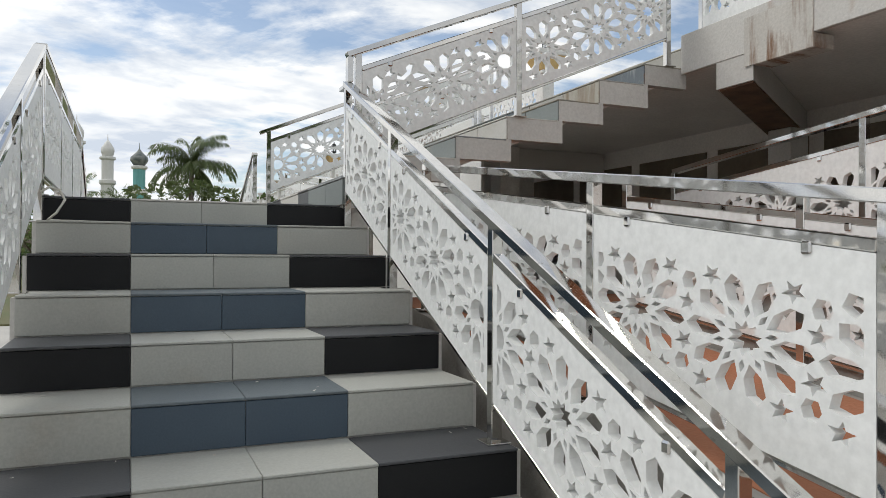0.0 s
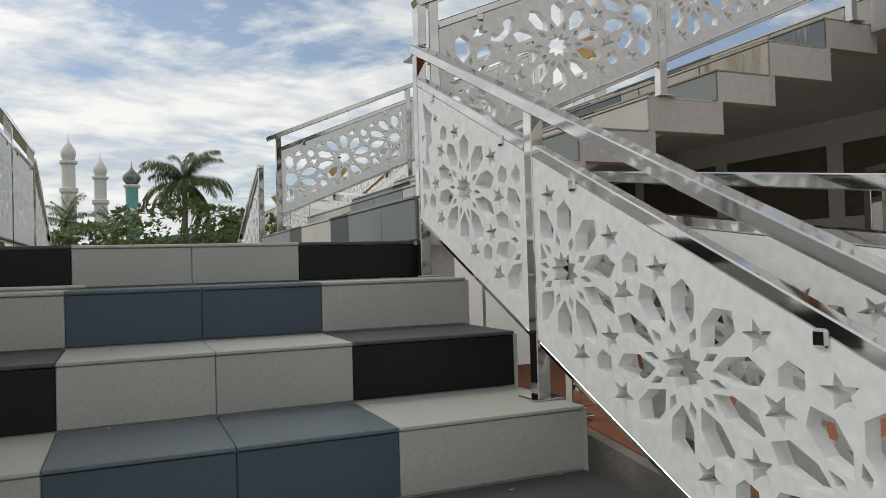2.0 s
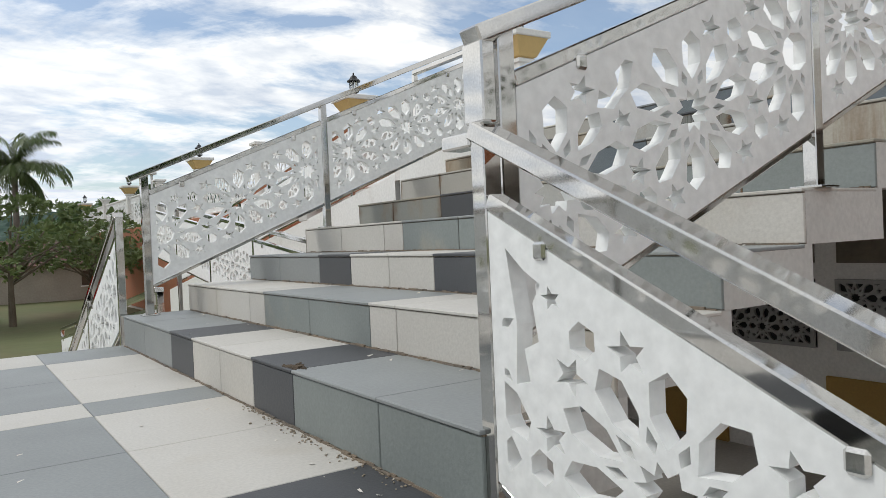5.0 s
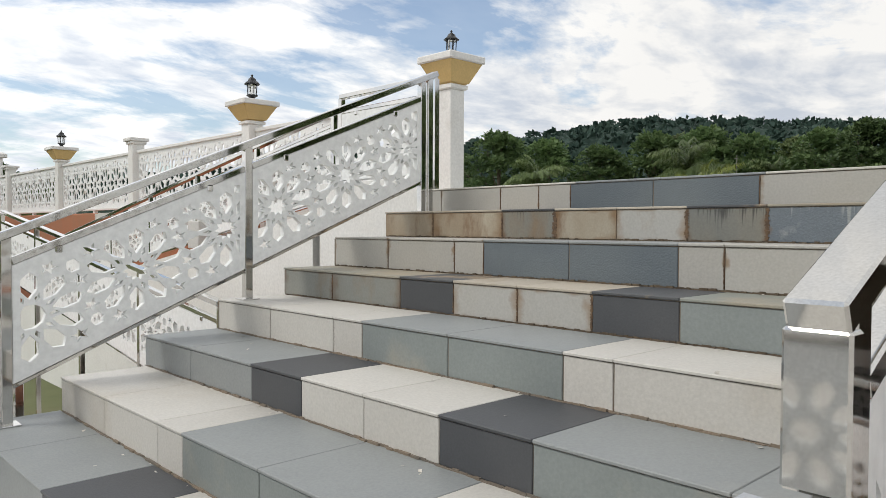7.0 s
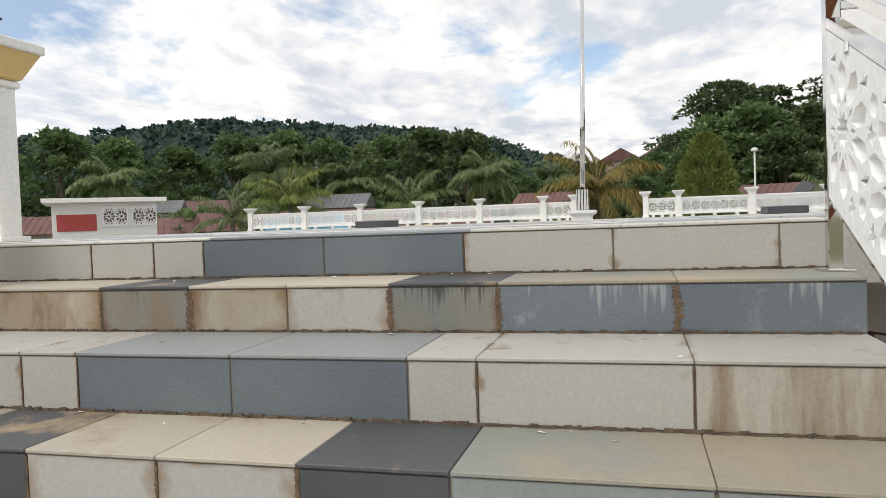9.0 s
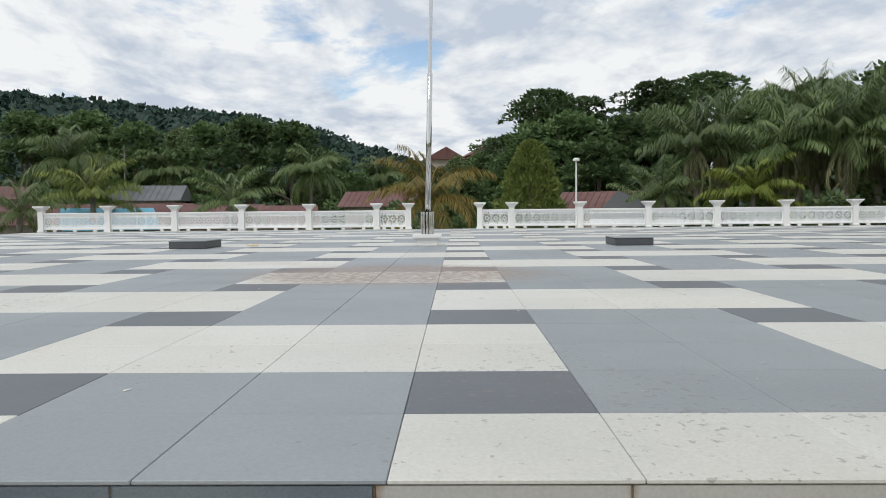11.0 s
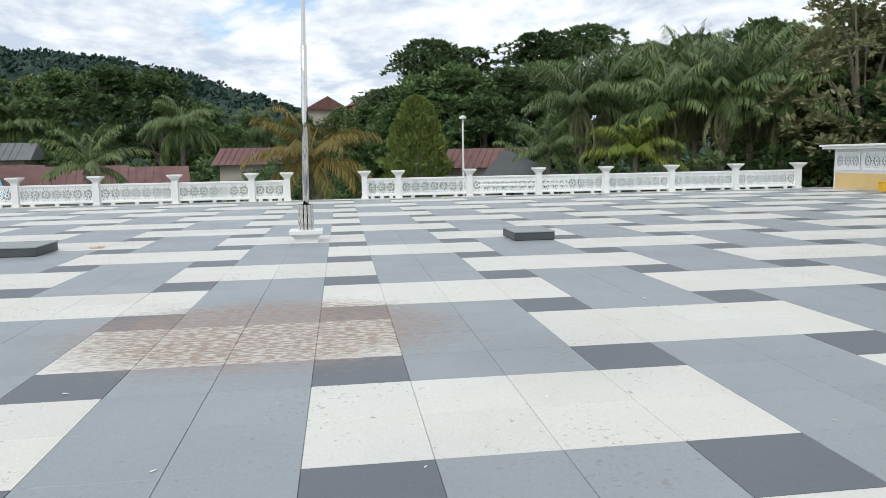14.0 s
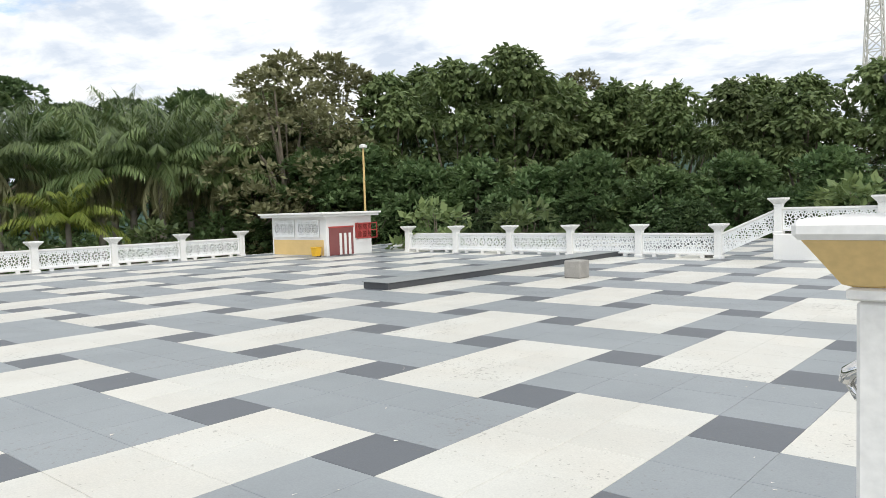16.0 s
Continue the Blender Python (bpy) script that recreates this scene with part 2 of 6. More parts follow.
M = {
    "stone": material("grey_stone_tile", (0.44, 0.445, 0.41), 0.5, scale=2.5, amount=0.35, second=(0.39, 0.385, 0.35), grain=90, rand=0.05,
                      stain=(0.36, 0.31, 0.24), stain_scale=1.4, stain_from=0.6, stain_to=0.85),
    "light": material("light_tile", (0.56, 0.54, 0.50), 0.5, scale=2.5, amount=0.35, second=(0.50, 0.475, 0.43), grain=90, rand=0.04,
                      stain=(0.42, 0.36, 0.28), stain_scale=0.9, stain_from=0.58, stain_to=0.85),
    "grey": material("grey_tile", (0.265, 0.28, 0.28), 0.5, scale=2.0, amount=0.4, second=(0.225, 0.24, 0.242), grain=90, rand=0.04,
                     stain=(0.33, 0.32, 0.29), stain_scale=0.8, stain_from=0.6, stain_to=0.9),
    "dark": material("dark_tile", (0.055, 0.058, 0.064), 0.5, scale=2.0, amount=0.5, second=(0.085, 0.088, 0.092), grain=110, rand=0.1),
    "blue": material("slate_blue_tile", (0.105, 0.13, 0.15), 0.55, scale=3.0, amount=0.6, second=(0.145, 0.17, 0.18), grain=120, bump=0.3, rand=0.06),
    # navy and black: slate blue and dark tile with the risers' shade painted in
    "navy": material("shaded_slate_blue_tile", (0.05, 0.078, 0.112), 0.5, scale=3.0, amount=0.4, second=(0.07, 0.10, 0.13), grain=120, rand=0.05),
    "black": material("shaded_dark_tile", (0.009, 0.0095, 0.011), 0.5, spec=0.25, scale=3.0, amount=0.5, second=(0.016, 0.017, 0.018), grain=120, rand=0.1),
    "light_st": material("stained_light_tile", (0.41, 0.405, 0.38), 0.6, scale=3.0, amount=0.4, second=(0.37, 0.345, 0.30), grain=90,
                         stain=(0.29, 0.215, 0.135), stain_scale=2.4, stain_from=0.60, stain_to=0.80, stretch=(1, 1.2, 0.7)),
    "grey_st": material("stained_grey_tile", (0.21, 0.22, 0.205), 0.6, scale=3.0, amount=0.5, second=(0.26, 0.255, 0.22), grain=90,
                        stain=(0.23, 0.16, 0.10), stain_scale=2.2, stain_from=0.54, stain_to=0.74, stretch=(1, 1.4, 0.6)),
    "blue_st": material("streaked_blue_tile", (0.12, 0.145, 0.17), 0.55, scale=3.0, amount=0.5, second=(0.16, 0.185, 0.2), grain=120, bump=0.3,
                        stain=(0.25, 0.27, 0.27), stain_scale=9.0, stain_from=0.60, stain_to=0.75),
    "grout": material("grout", (0.16, 0.14, 0.115), 0.9, scale=6, amount=0.7, second=(0.26, 0.2, 0.14), grain=150, bump=0.4),
    "white": material("white_paint", (0.78, 0.775, 0.75), 0.55, scale=1.5, amount=0.35, second=(0.68, 0.665, 0.63), grain=40, bump=0.06, rand=0.02,
                      stain=(0.52, 0.49, 0.44), stain_scale=1.3, stain_from=0.62, stain_to=0.85),
    "panel": material("white_cutwork", (0.83, 0.84, 0.83), 0.5, scale=1.2, amount=0.25, second=(0.77, 0.775, 0.765), grain=30, bump=0.05, rand=0.02,
                      stain=(0.56, 0.55, 0.52), stain_scale=1.8, stain_from=0.63, stain_to=0.85),
    "steel": material("stainless_steel", (0.66, 0.65, 0.63), 0.03, 1.0, scale=14, amount=0.3, second=(0.54, 0.525, 0.49), grain=220, bump=0.0,
                      stain=(0.20, 0.165, 0.13), stain_scale=16, stain_from=0.64, stain_to=0.78),
    "concrete": material("painted_concrete", (0.60, 0.59, 0.56), 0.75, scale=1.5, amount=0.5, second=(0.48, 0.465, 0.44), grain=50, bump=0.2,
                         stain=(0.30, 0.19, 0.11), stain_scale=1.6, stain_from=0.6, stain_to=0.74, stretch=(1, 1, 0.5)),
    "screen": material("grey_cutwork", (0.36, 0.355, 0.345), 0.8, scale=1.5, amount=0.4, grain=40),
    "rustwash": material("rust_washed_concrete", (0.56, 0.54, 0.50), 0.8, scale=2, amount=0.4, grain=50, bump=0.2,
                         stain=(0.20, 0.11, 0.06), stain_scale=2.2, stain_from=0.44, stain_to=0.58, stretch=(1, 3.0, 0.5)),
    "terrace_sand": material("sandy_mortar", (0.36, 0.31, 0.24), 0.95, scale=8, amount=0.5, grain=90, bump=0.3),
    "soffit": material("grey_soffit", (0.80, 0.775, 0.74), 0.85, scale=1.2, amount=0.4, grain=40, bump=0.2),
    "rust": material("rusty_edge", (0.20, 0.115, 0.07), 0.9, scale=5, amount=0.8, second=(0.10, 0.06, 0.04), grain=60, bump=0.5),
    "yellow": material("cream_yellow_paint", (0.66, 0.47, 0.20), 0.6, scale=2, amount=0.3, grain=50, bump=0.05),
    "ochre": material("ochre_door", (0.42, 0.26, 0.07), 0.6, scale=2, amount=0.3, grain=50),
    "red": material("red_paint", (0.42, 0.06, 0.05), 0.5, scale=3, amount=0.4, grain=50),
    "maroon": material("maroon_sheet", (0.23, 0.07, 0.065), 0.5, scale=3, amount=0.4, grain=50),
    "lampblack": material("black_iron", (0.015, 0.016, 0.017), 0.4, scale=5, amount=0.4, grain=60),
    "bin": material("yellow_plastic", (0.75, 0.42, 0.02), 0.4, scale=3, amount=0.2, grain=50),
    "terracotta": material("terracotta_ground", (0.40, 0.15, 0.075), 0.9, scale=2.5, amount=0.5, second=(0.33, 0.17, 0.1), grain=60, bump=0.4),
    "raw": material("raw_concrete", (0.34, 0.325, 0.30), 0.9, scale=4, amount=0.6, second=(0.22, 0.21, 0.19), grain=40, bump=0.5),
    "ground": material("grass_ground", (0.10, 0.13, 0.045), 0.95, scale=0.2, amount=0.8, second=(0.17, 0.14, 0.08), grain=3, bump=0.6),
    "pave": material("grey_paving", (0.54, 0.52, 0.485), 0.85, scale=1.2, amount=0.5, grain=30, bump=0.3),
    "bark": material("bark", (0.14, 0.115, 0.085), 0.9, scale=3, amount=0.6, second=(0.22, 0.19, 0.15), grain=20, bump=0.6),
    "palmbark": material("palm_bark", (0.22, 0.20, 0.17), 0.9, scale=3, amount=0.6, second=(0.13, 0.11, 0.09), grain=12, bump=0.6),
    "roof": material("rusted_roof_sheet", (0.115, 0.045, 0.042), 0.7, scale=1.2, amount=0.7, second=(0.17, 0.095, 0.08), grain=8, bump=0.2),
    "greyroof": material("grey_roof_sheet", (0.13, 0.135, 0.14), 0.6, scale=1.0, amount=0.6, grain=8, bump=0.2),
    "blueroof": material("blue_tarpaulin", (0.12, 0.38, 0.52), 0.5, scale=1.0, amount=0.4, grain=8),
    "housewall": material("weathered_wall", (0.42, 0.38, 0.32), 0.85, scale=0.8, amount=0.6, grain=15),
    "teal": material("teal_paint", (0.16, 0.42, 0.42), 0.6, scale=1.0, amount=0.3, grain=15),
    "dome": material("dark_patterned_dome", (0.10, 0.13, 0.13), 0.5, scale=1.6, amount=0.9, second=(0.30, 0.31, 0.29), grain=10),
    "carred": material("red_car_paint", (0.40, 0.015, 0.015), 0.25, scale=1.0, amount=0.2, grain=15),
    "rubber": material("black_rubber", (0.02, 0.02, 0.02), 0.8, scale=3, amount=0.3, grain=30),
    "wood": material("dark_wood", (0.09, 0.06, 0.04), 0.8, scale=2, amount=0.5, grain=20),
    "leaf": leafy("broad_leaves", (0.055, 0.105, 0.042), (0.185, 0.26, 0.105), trans=0.38),
    "leaf2": leafy("olive_leaves", (0.07, 0.115, 0.042), (0.215, 0.265, 0.105), trans=0.35),
    "leaf3": leafy("dark_leaves", (0.040, 0.078, 0.034), (0.125, 0.175, 0.07), trans=0.35),
    "leaf4": leafy("yellow_green_leaves", (0.085, 0.125, 0.03), (0.20, 0.235, 0.065)),
    "paper": material("paper_scraps", (0.7, 0.68, 0.63), 0.8, scale=9, amount=0.5, second=(0.4, 0.33, 0.25), grain=60, island=True, rand=0.2),
    "cable": material("white_cable", (0.62, 0.6, 0.54), 0.5, scale=4, amount=0.4, grain=60),
    "twig": leafy("dry_twigs", (0.165, 0.175, 0.085), (0.30, 0.29, 0.16), trans=0.3),
    "frond": leafy("palm_fronds", (0.055, 0.10, 0.034), (0.18, 0.225, 0.085), rough=0.4),
    "frond_y": leafy("yellow_palm_fronds", (0.13, 0.13, 0.03), (0.38, 0.26, 0.06), rough=0.45),
    "frond_b": leafy("bright_palm_fronds", (0.10, 0.15, 0.03), (0.27, 0.30, 0.06), rough=0.45),
    # canopy green with the bluish haze of distance mixed into the colour
    "hill": leafy("hazy_forest_canopy", (0.026, 0.052, 0.045), (0.068, 0.103, 0.080), trans=0.0),
}


M["hill"].node_tree.nodes["Principled BSDF"].inputs["Specular IOR Level"].default_value = 0.05


def edge_stain(m, color, reach):
    """Rust that creeps in from the upright joints of a tile."""
    nt = m.node_tree
    n, l = nt.nodes, nt.links
    b = n["Principled BSDF"]
    src = b.inputs["Base Color"].links[0].from_socket
    co = n.new("ShaderNodeTexCoord")
    sep = n.new("ShaderNodeSeparateXYZ")
    l.new(co.outputs["Generated"], sep.inputs[0])
    a = n.new("ShaderNodeMath"); a.operation = "SUBTRACT"; a.inputs[1].default_value = 0.5
    l.new(sep.outputs[1], a.inputs[0])
    d = n.new("ShaderNodeMath"); d.operation = "ABSOLUTE"
    l.new(a.outputs[0], d.inputs[0])
    az = n.new("ShaderNodeMath"); az.operation = "SUBTRACT"; az.inputs[1].default_value = 0.5
    l.new(sep.outputs[2], az.inputs[0])
    dz = n.new("ShaderNodeMath"); dz.operation = "ABSOLUTE"
    l.new(az.outputs[0], dz.inputs[0])
    dl = n.new("ShaderNodeMath"); dl.operation = "SUBTRACT"; dl.inputs[1].default_value = 0.045
    l.new(dz.outputs[0], dl.inputs[0])
    dm = n.new("ShaderNodeMath"); dm.operation = "MAXIMUM"
    l.new(d.outputs[0], dm.inputs[0]); l.new(dl.outputs[0], dm.inputs[1])
    d = dm
    geo = n.new("ShaderNodeNewGeometry")
    no = n.new("ShaderNodeTexNoise")
    no.inputs["Scale"].default_value, no.inputs["Detail"].default_value = 11.0, 9.0
    l.new(geo.outputs["Position"], no.inputs["Vector"])
    s = n.new("ShaderNodeMath"); s.operation = "MULTIPLY_ADD"; s.inputs[1].default_value = 0.32
    l.new(no.outputs[0], s.inputs[0]); l.new(d.outputs[0], s.inputs[2])
    r = n.new("ShaderNodeMapRange")
    r.inputs["From Min"].default_value, r.inputs["From Max"].default_value = 0.66 - reach, 0.70
    r.inputs["To Max"].default_value = 0.85
    l.new(s.outputs[0], r.inputs["Value"])
    mx = n.new("ShaderNodeMixRGB")
    l.new(r.outputs[0], mx.inputs[0]); l.new(src, mx.inputs[1])
    mx.inputs[2].default_value = (*color, 1)
    l.new(mx.outputs[0], b.inputs["Base Color"])


def drips(m, color, fine, length, start):
    """Runs of lime or water that hang down from the top joint of a tile."""
    nt = m.node_tree
    n, l = nt.nodes, nt.links
    b = n["Principled BSDF"]
    src = b.inputs["Base Color"].links[0].from_socket
    geo = n.new("ShaderNodeNewGeometry")
    co = n.new("ShaderNodeTexCoord")
    sep = n.new("ShaderNodeSeparateXYZ")
    l.new(co.outputs["Generated"], sep.inputs[0])
    reach = []
    for sc, de in ((fine, 4.0), (fine * 0.11, 2.0)):
        mp = n.new("ShaderNodeMapping"); mp.inputs["Scale"].default_value = (0, 1, 0.04)
        l.new(geo.outputs["Position"], mp.inputs[0])
        no = n.new("ShaderNodeTexNoise")
        no.inputs["Scale"].default_value, no.inputs["Detail"].default_value = sc, de
        l.new(mp.outputs[0], no.inputs["Vector"])
        reach.append(no.outputs[0])
    both = n.new("ShaderNodeMath"); both.operation = "ADD"
    l.new(reach[0], both.inputs[0]); l.new(reach[1], both.inputs[1])
    hang = n.new("ShaderNodeMath"); hang.operation = "MULTIPLY_ADD"; hang.inputs[1].default_value = 1.0 / length
    l.new(sep.outputs[2], hang.inputs[0]); l.new(both.outputs[0], hang.inputs[2])
    r = n.new("ShaderNodeMapRange")
    r.inputs["From Min"].default_value, r.inputs["From Max"].default_value = start + 1.0 / length, start + 0.12 + 1.0 / length
    r.inputs["To Max"].default_value = 0.7
    l.new(hang.outputs[0], r.inputs["Value"])
    mx = n.new("ShaderNodeMixRGB")
    l.new(r.outputs[0], mx.inputs[0]); l.new(src, mx.inputs[1])
    mx.inputs[2].default_value = (*color, 1)
    l.new(mx.outputs[0], b.inputs["Base Color"])


M["rust_st"] = material("rust_stained_tile", (0.37, 0.325, 0.25), 0.65, scale=3.5, amount=0.7, second=(0.25, 0.19, 0.125), grain=90, rand=0.12,
                        stain=(0.16, 0.09, 0.045), stain_scale=3.2, stain_from=0.52, stain_to=0.68, stretch=(1, 1.3, 0.6))
M["tan_st"] = material("sand_stained_tread", (0.445, 0.40, 0.33), 0.65, scale=2.2, amount=0.6, second=(0.40, 0.35, 0.28), grain=90,
                       stain=(0.29, 0.205, 0.125), stain_scale=1.9, stain_from=0.54, stain_to=0.72)
M["greytan_st"] = material("sand_stained_grey_tread", (0.235, 0.25, 0.225), 0.6, scale=2.2, amount=0.5, second=(0.28, 0.265, 0.215), grain=90,
                           stain=(0.345, 0.285, 0.205), stain_scale=1.3, stain_from=0.44, stain_to=0.64)
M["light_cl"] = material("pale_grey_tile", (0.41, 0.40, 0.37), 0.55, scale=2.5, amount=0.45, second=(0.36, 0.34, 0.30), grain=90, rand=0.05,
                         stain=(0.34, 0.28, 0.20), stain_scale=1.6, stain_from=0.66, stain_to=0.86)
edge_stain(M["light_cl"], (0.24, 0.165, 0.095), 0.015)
M["grime"] = material("brown_grime", (0.14, 0.105, 0.07), 0.95, scale=22, amount=0.9, second=(0.065, 0.05, 0.036), grain=90, bump=0.4)
M["greengrey"] = material("green_grey_tile", (0.225, 0.25, 0.245), 0.55, scale=2.5, amount=0.5, second=(0.19, 0.215, 0.205), grain=90, rand=0.05,
                          stain=(0.30, 0.29, 0.25), stain_scale=3.0, stain_from=0.58, stain_to=0.8)
M["jrust"] = material("rust_run", (0.175, 0.112, 0.065), 0.95, scale=30, amount=0.9, second=(0.085, 0.058, 0.04), grain=110, bump=0.5)
M["drip_st"] = material("water_streaked_tile", (0.175, 0.18, 0.165), 0.6, scale=3.0, amount=0.6, second=(0.25, 0.225, 0.17), grain=90,
                        stain=(0.20, 0.15, 0.10), stain_scale=2.6, stain_from=0.5, stain_to=0.7, stretch=(1, 1.4, 0.6))
M["wash_st"] = material("rust_washed_tile", (0.42, 0.40, 0.35), 0.6, scale=2.5, amount=0.4, second=(0.36, 0.325, 0.27), grain=90,
                        stain=(0.17, 0.10, 0.045), stain_scale=2.6, stain_from=0.46, stain_to=0.66, stretch=(1, 2.6, 0.35))
M["dark_sand"] = material("sand_strewn_dark_tread", (0.06, 0.063, 0.068), 0.55, scale=2.0, amount=0.5, second=(0.09, 0.092, 0.094), grain=110,
                          stain=(0.31, 0.235, 0.155), stain_scale=2.6, stain_from=0.53, stain_to=0.62)
drips(M["blue_st"], (0.34, 0.36, 0.35), 75.0, 3.2, 1.04)
drips(M["drip_st"], (0.012, 0.012, 0.013), 80.0, 3.6, 1.07)
edge_stain(M["drip_st"], (0.13, 0.075, 0.04), 0.06)
edge_stain(M["wash_st"], (0.20, 0.115, 0.055), 0.02)
edge_stain(M["rust_st"], (0.20, 0.115, 0.05), 0.12)
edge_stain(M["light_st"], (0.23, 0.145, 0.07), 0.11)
edge_stain(M["grey_st"], (0.13, 0.075, 0.04), 0.10)
edge_stain(M["blue_st"], (0.16, 0.10, 0.06), 0.01)
glass = bpy.data.materials.new("lamp_glass")
glass.use_nodes = True
glass.node_tree.nodes["Principled BSDF"].inputs["Base Color"].default_value = (0.85, 0.87, 0.86, 1)
glass.node_tree.nodes["Principled BSDF"].inputs["Transmission Weight"].default_value = 1.0
glass.node_tree.nodes["Principled BSDF"].inputs["Roughness"].default_value = 0.1
M["glass"] = glass



def deck_material(name, base, second, island):
    """Deck tile with a sandy stain round one spot and faint blotches."""
    m = material(name, base, 0.42, scale=1.1, amount=0.45, second=second, grain=80, rand=0.035, bump=0.05, island=island,
                 stain=[c * 0.82 for c in base], stain_scale=0.35, stain_from=0.5, stain_to=0.8)
    nt = m.node_tree
    n, l = nt.nodes, nt.links
    b = n["Principled BSDF"]
    src = b.inputs["Base Color"].links[0].from_socket
    geo = n.new("ShaderNodeNewGeometry")
    mp = n.new("ShaderNodeMapping")
    mp.inputs["Location"].default_value = (-10.2 / 1.25, -1.75 / 1.55, 0)
    mp.inputs["Scale"].default_value = (1 / 1.25, 1 / 1.55, 0)
    l.new(geo.outputs["Position"], mp.inputs[0])
    ln = n.new("ShaderNodeVectorMath"); ln.operation = "LENGTH"
    l.new(mp.outputs[0], ln.inputs[0])
    no = n.new("ShaderNodeTexNoise")
    no.inputs["Scale"].default_value, no.inputs["Detail"].default_value = 5.0, 9.0
    st = n.new("ShaderNodeMapping"); st.inputs["Scale"].default_value = (8.0, 3.0, 1)
    l.new(geo.outputs["Position"], st.inputs[0]); l.new(st.outputs[0], no.inputs["Vector"])
    ad = n.new("ShaderNodeMath"); ad.operation = "MULTIPLY_ADD"; ad.inputs[1].default_value = 1.0
    l.new(no.outputs[0], ad.inputs[0]); l.new(ln.outputs["Value"], ad.inputs[2])
    mr = n.new("ShaderNodeMapRange")
    mr.inputs["From Min"].default_value, mr.inputs["From Max"].default_value = 1.62, 1.22
    mr.inputs["To Max"].default_value = 0.95
    l.new(ad.outputs[0], mr.inputs["Value"])
    mx = n.new("ShaderNodeMixRGB")
    sc = n.new("ShaderNodeMapRange")
    sc.inputs["From Min"].default_value, sc.inputs["From Max"].default_value = 0.43, 0.53
    sc.inputs["To Min"].default_value = 0.30
    scn = n.new("ShaderNodeTexNoise")
    scn.inputs["Scale"].default_value, scn.inputs["Detail"].default_value = 4.0, 9.0
    l.new(st.outputs[0], scn.inputs["Vector"]); l.new(scn.outputs[0], sc.inputs["Value"])
    both = n.new("ShaderNodeMath"); both.operation = "MULTIPLY"
    l.new(mr.outputs[0], both.inputs[0]); l.new(sc.outputs[0], both.inputs[1])
    l.new(both.outputs[0], mx.inputs[0]); l.new(src, mx.inputs[1])
    mx.inputs[2].default_value = (0.25, 0.17, 0.125, 1)
    # sparse dark specks, gathered in patches
    dots = n.new("ShaderNodeTexNoise")
    dots.inputs["Scale"].default_value, dots.inputs["Detail"].default_value = 30.0, 3.0
    l.new(geo.outputs["Position"], dots.inputs["Vector"])
    where = n.new("ShaderNodeTexNoise")
    where.inputs["Scale"].default_value, where.inputs["Detail"].default_value = 0.9, 3.0
    l.new(geo.outputs["Position"], where.inputs["Vector"])
    sm = n.new("ShaderNodeMath"); sm.operation = "MULTIPLY_ADD"; sm.inputs[1].default_value = 0.45
    l.new(where.outputs[0], sm.inputs[0]); l.new(dots.outputs[0], sm.inputs[2])
    dr = n.new("ShaderNodeMapRange")
    dr.inputs["From Min"].default_value, dr.inputs["From Max"].default_value = 0.905, 0.945
    dr.inputs["To Max"].default_value = 0.5
    l.new(sm.outputs[0], dr.inputs["Value"])
    dx = n.new("ShaderNodeMixRGB")
    l.new(dr.outputs[0], dx.inputs[0]); l.new(mx.outputs[0], dx.inputs[1])
    dx.inputs[2].default_value = (0.17, 0.15, 0.125, 1)
    l.new(dx.outputs[0], b.inputs["Base Color"])
    return m


for _pre, _isl in (("deck_", False), ("deckfar_", True)):
    M[_pre + "light"] = deck_material(_pre + "white_tile", (0.61, 0.60, 0.55), (0.57, 0.53, 0.46), _isl)
    M[_pre + "grey"] = deck_material(_pre + "grey_tile", (0.262, 0.284, 0.298), (0.235, 0.256, 0.268), _isl)
    M[_pre + "dark"] = deck_material(_pre + "dark_tile", (0.098, 0.107, 0.122), (0.122, 0.131, 0.144), _isl)

# ---- building helpers ----


def part(name, bm, mat, parent=None, label="", smooth=False):
    """Links a bmesh as one mesh object under a thing or a part."""
    me = bpy.data.meshes.new(name)
    bm.to_mesh(me)
    bm.free()
    me.materials.append(M[mat] if isinstance(mat, str) else mat)
    if smooth:
        for p in me.polygons:
            p.use_smooth = True
    ob = new(name, me)
    if parent is not None:
        ob.parent = parent
    if label:
        ob["label"] = label
    return ob


def thing(name, m=None, label="", category="", group="", kind=""):
    ob = new(name)
    if m is not None:
        ob.matrix_basis = m
    return tagged(ob, label, category, group, kind)


def add_box(bm, lo, hi, bevel=0.0, m=None):
    r = bmesh.ops.create_cube(bm, size=1.0)
    vs = r["verts"]
    s = Vector([b - a for a, b in zip(lo, hi)])
    c = Vector([(a + b) / 2 for a, b in zip(lo, hi)])
    for v in vs:
        v.co = Vector((v.co.x * s.x, v.co.y * s.y, v.co.z * s.z)) + c
    if bevel:
        es = list({e for v in vs for e in v.link_edges})
        out = bmesh.ops.bevel(bm, geom=es, offset=bevel, segments=1, affect="EDGES")
        vs = list({v for f in out["faces"] for v in f.verts} | {v for v in vs if v.is_valid})
    if m is not None:
        bmesh.ops.transform(bm, matrix=m, verts=vs)
    return vs


def box(lo, hi, bevel=0.0):
    bm = bmesh.new()
    add_box(bm, lo, hi, bevel)
    return bm


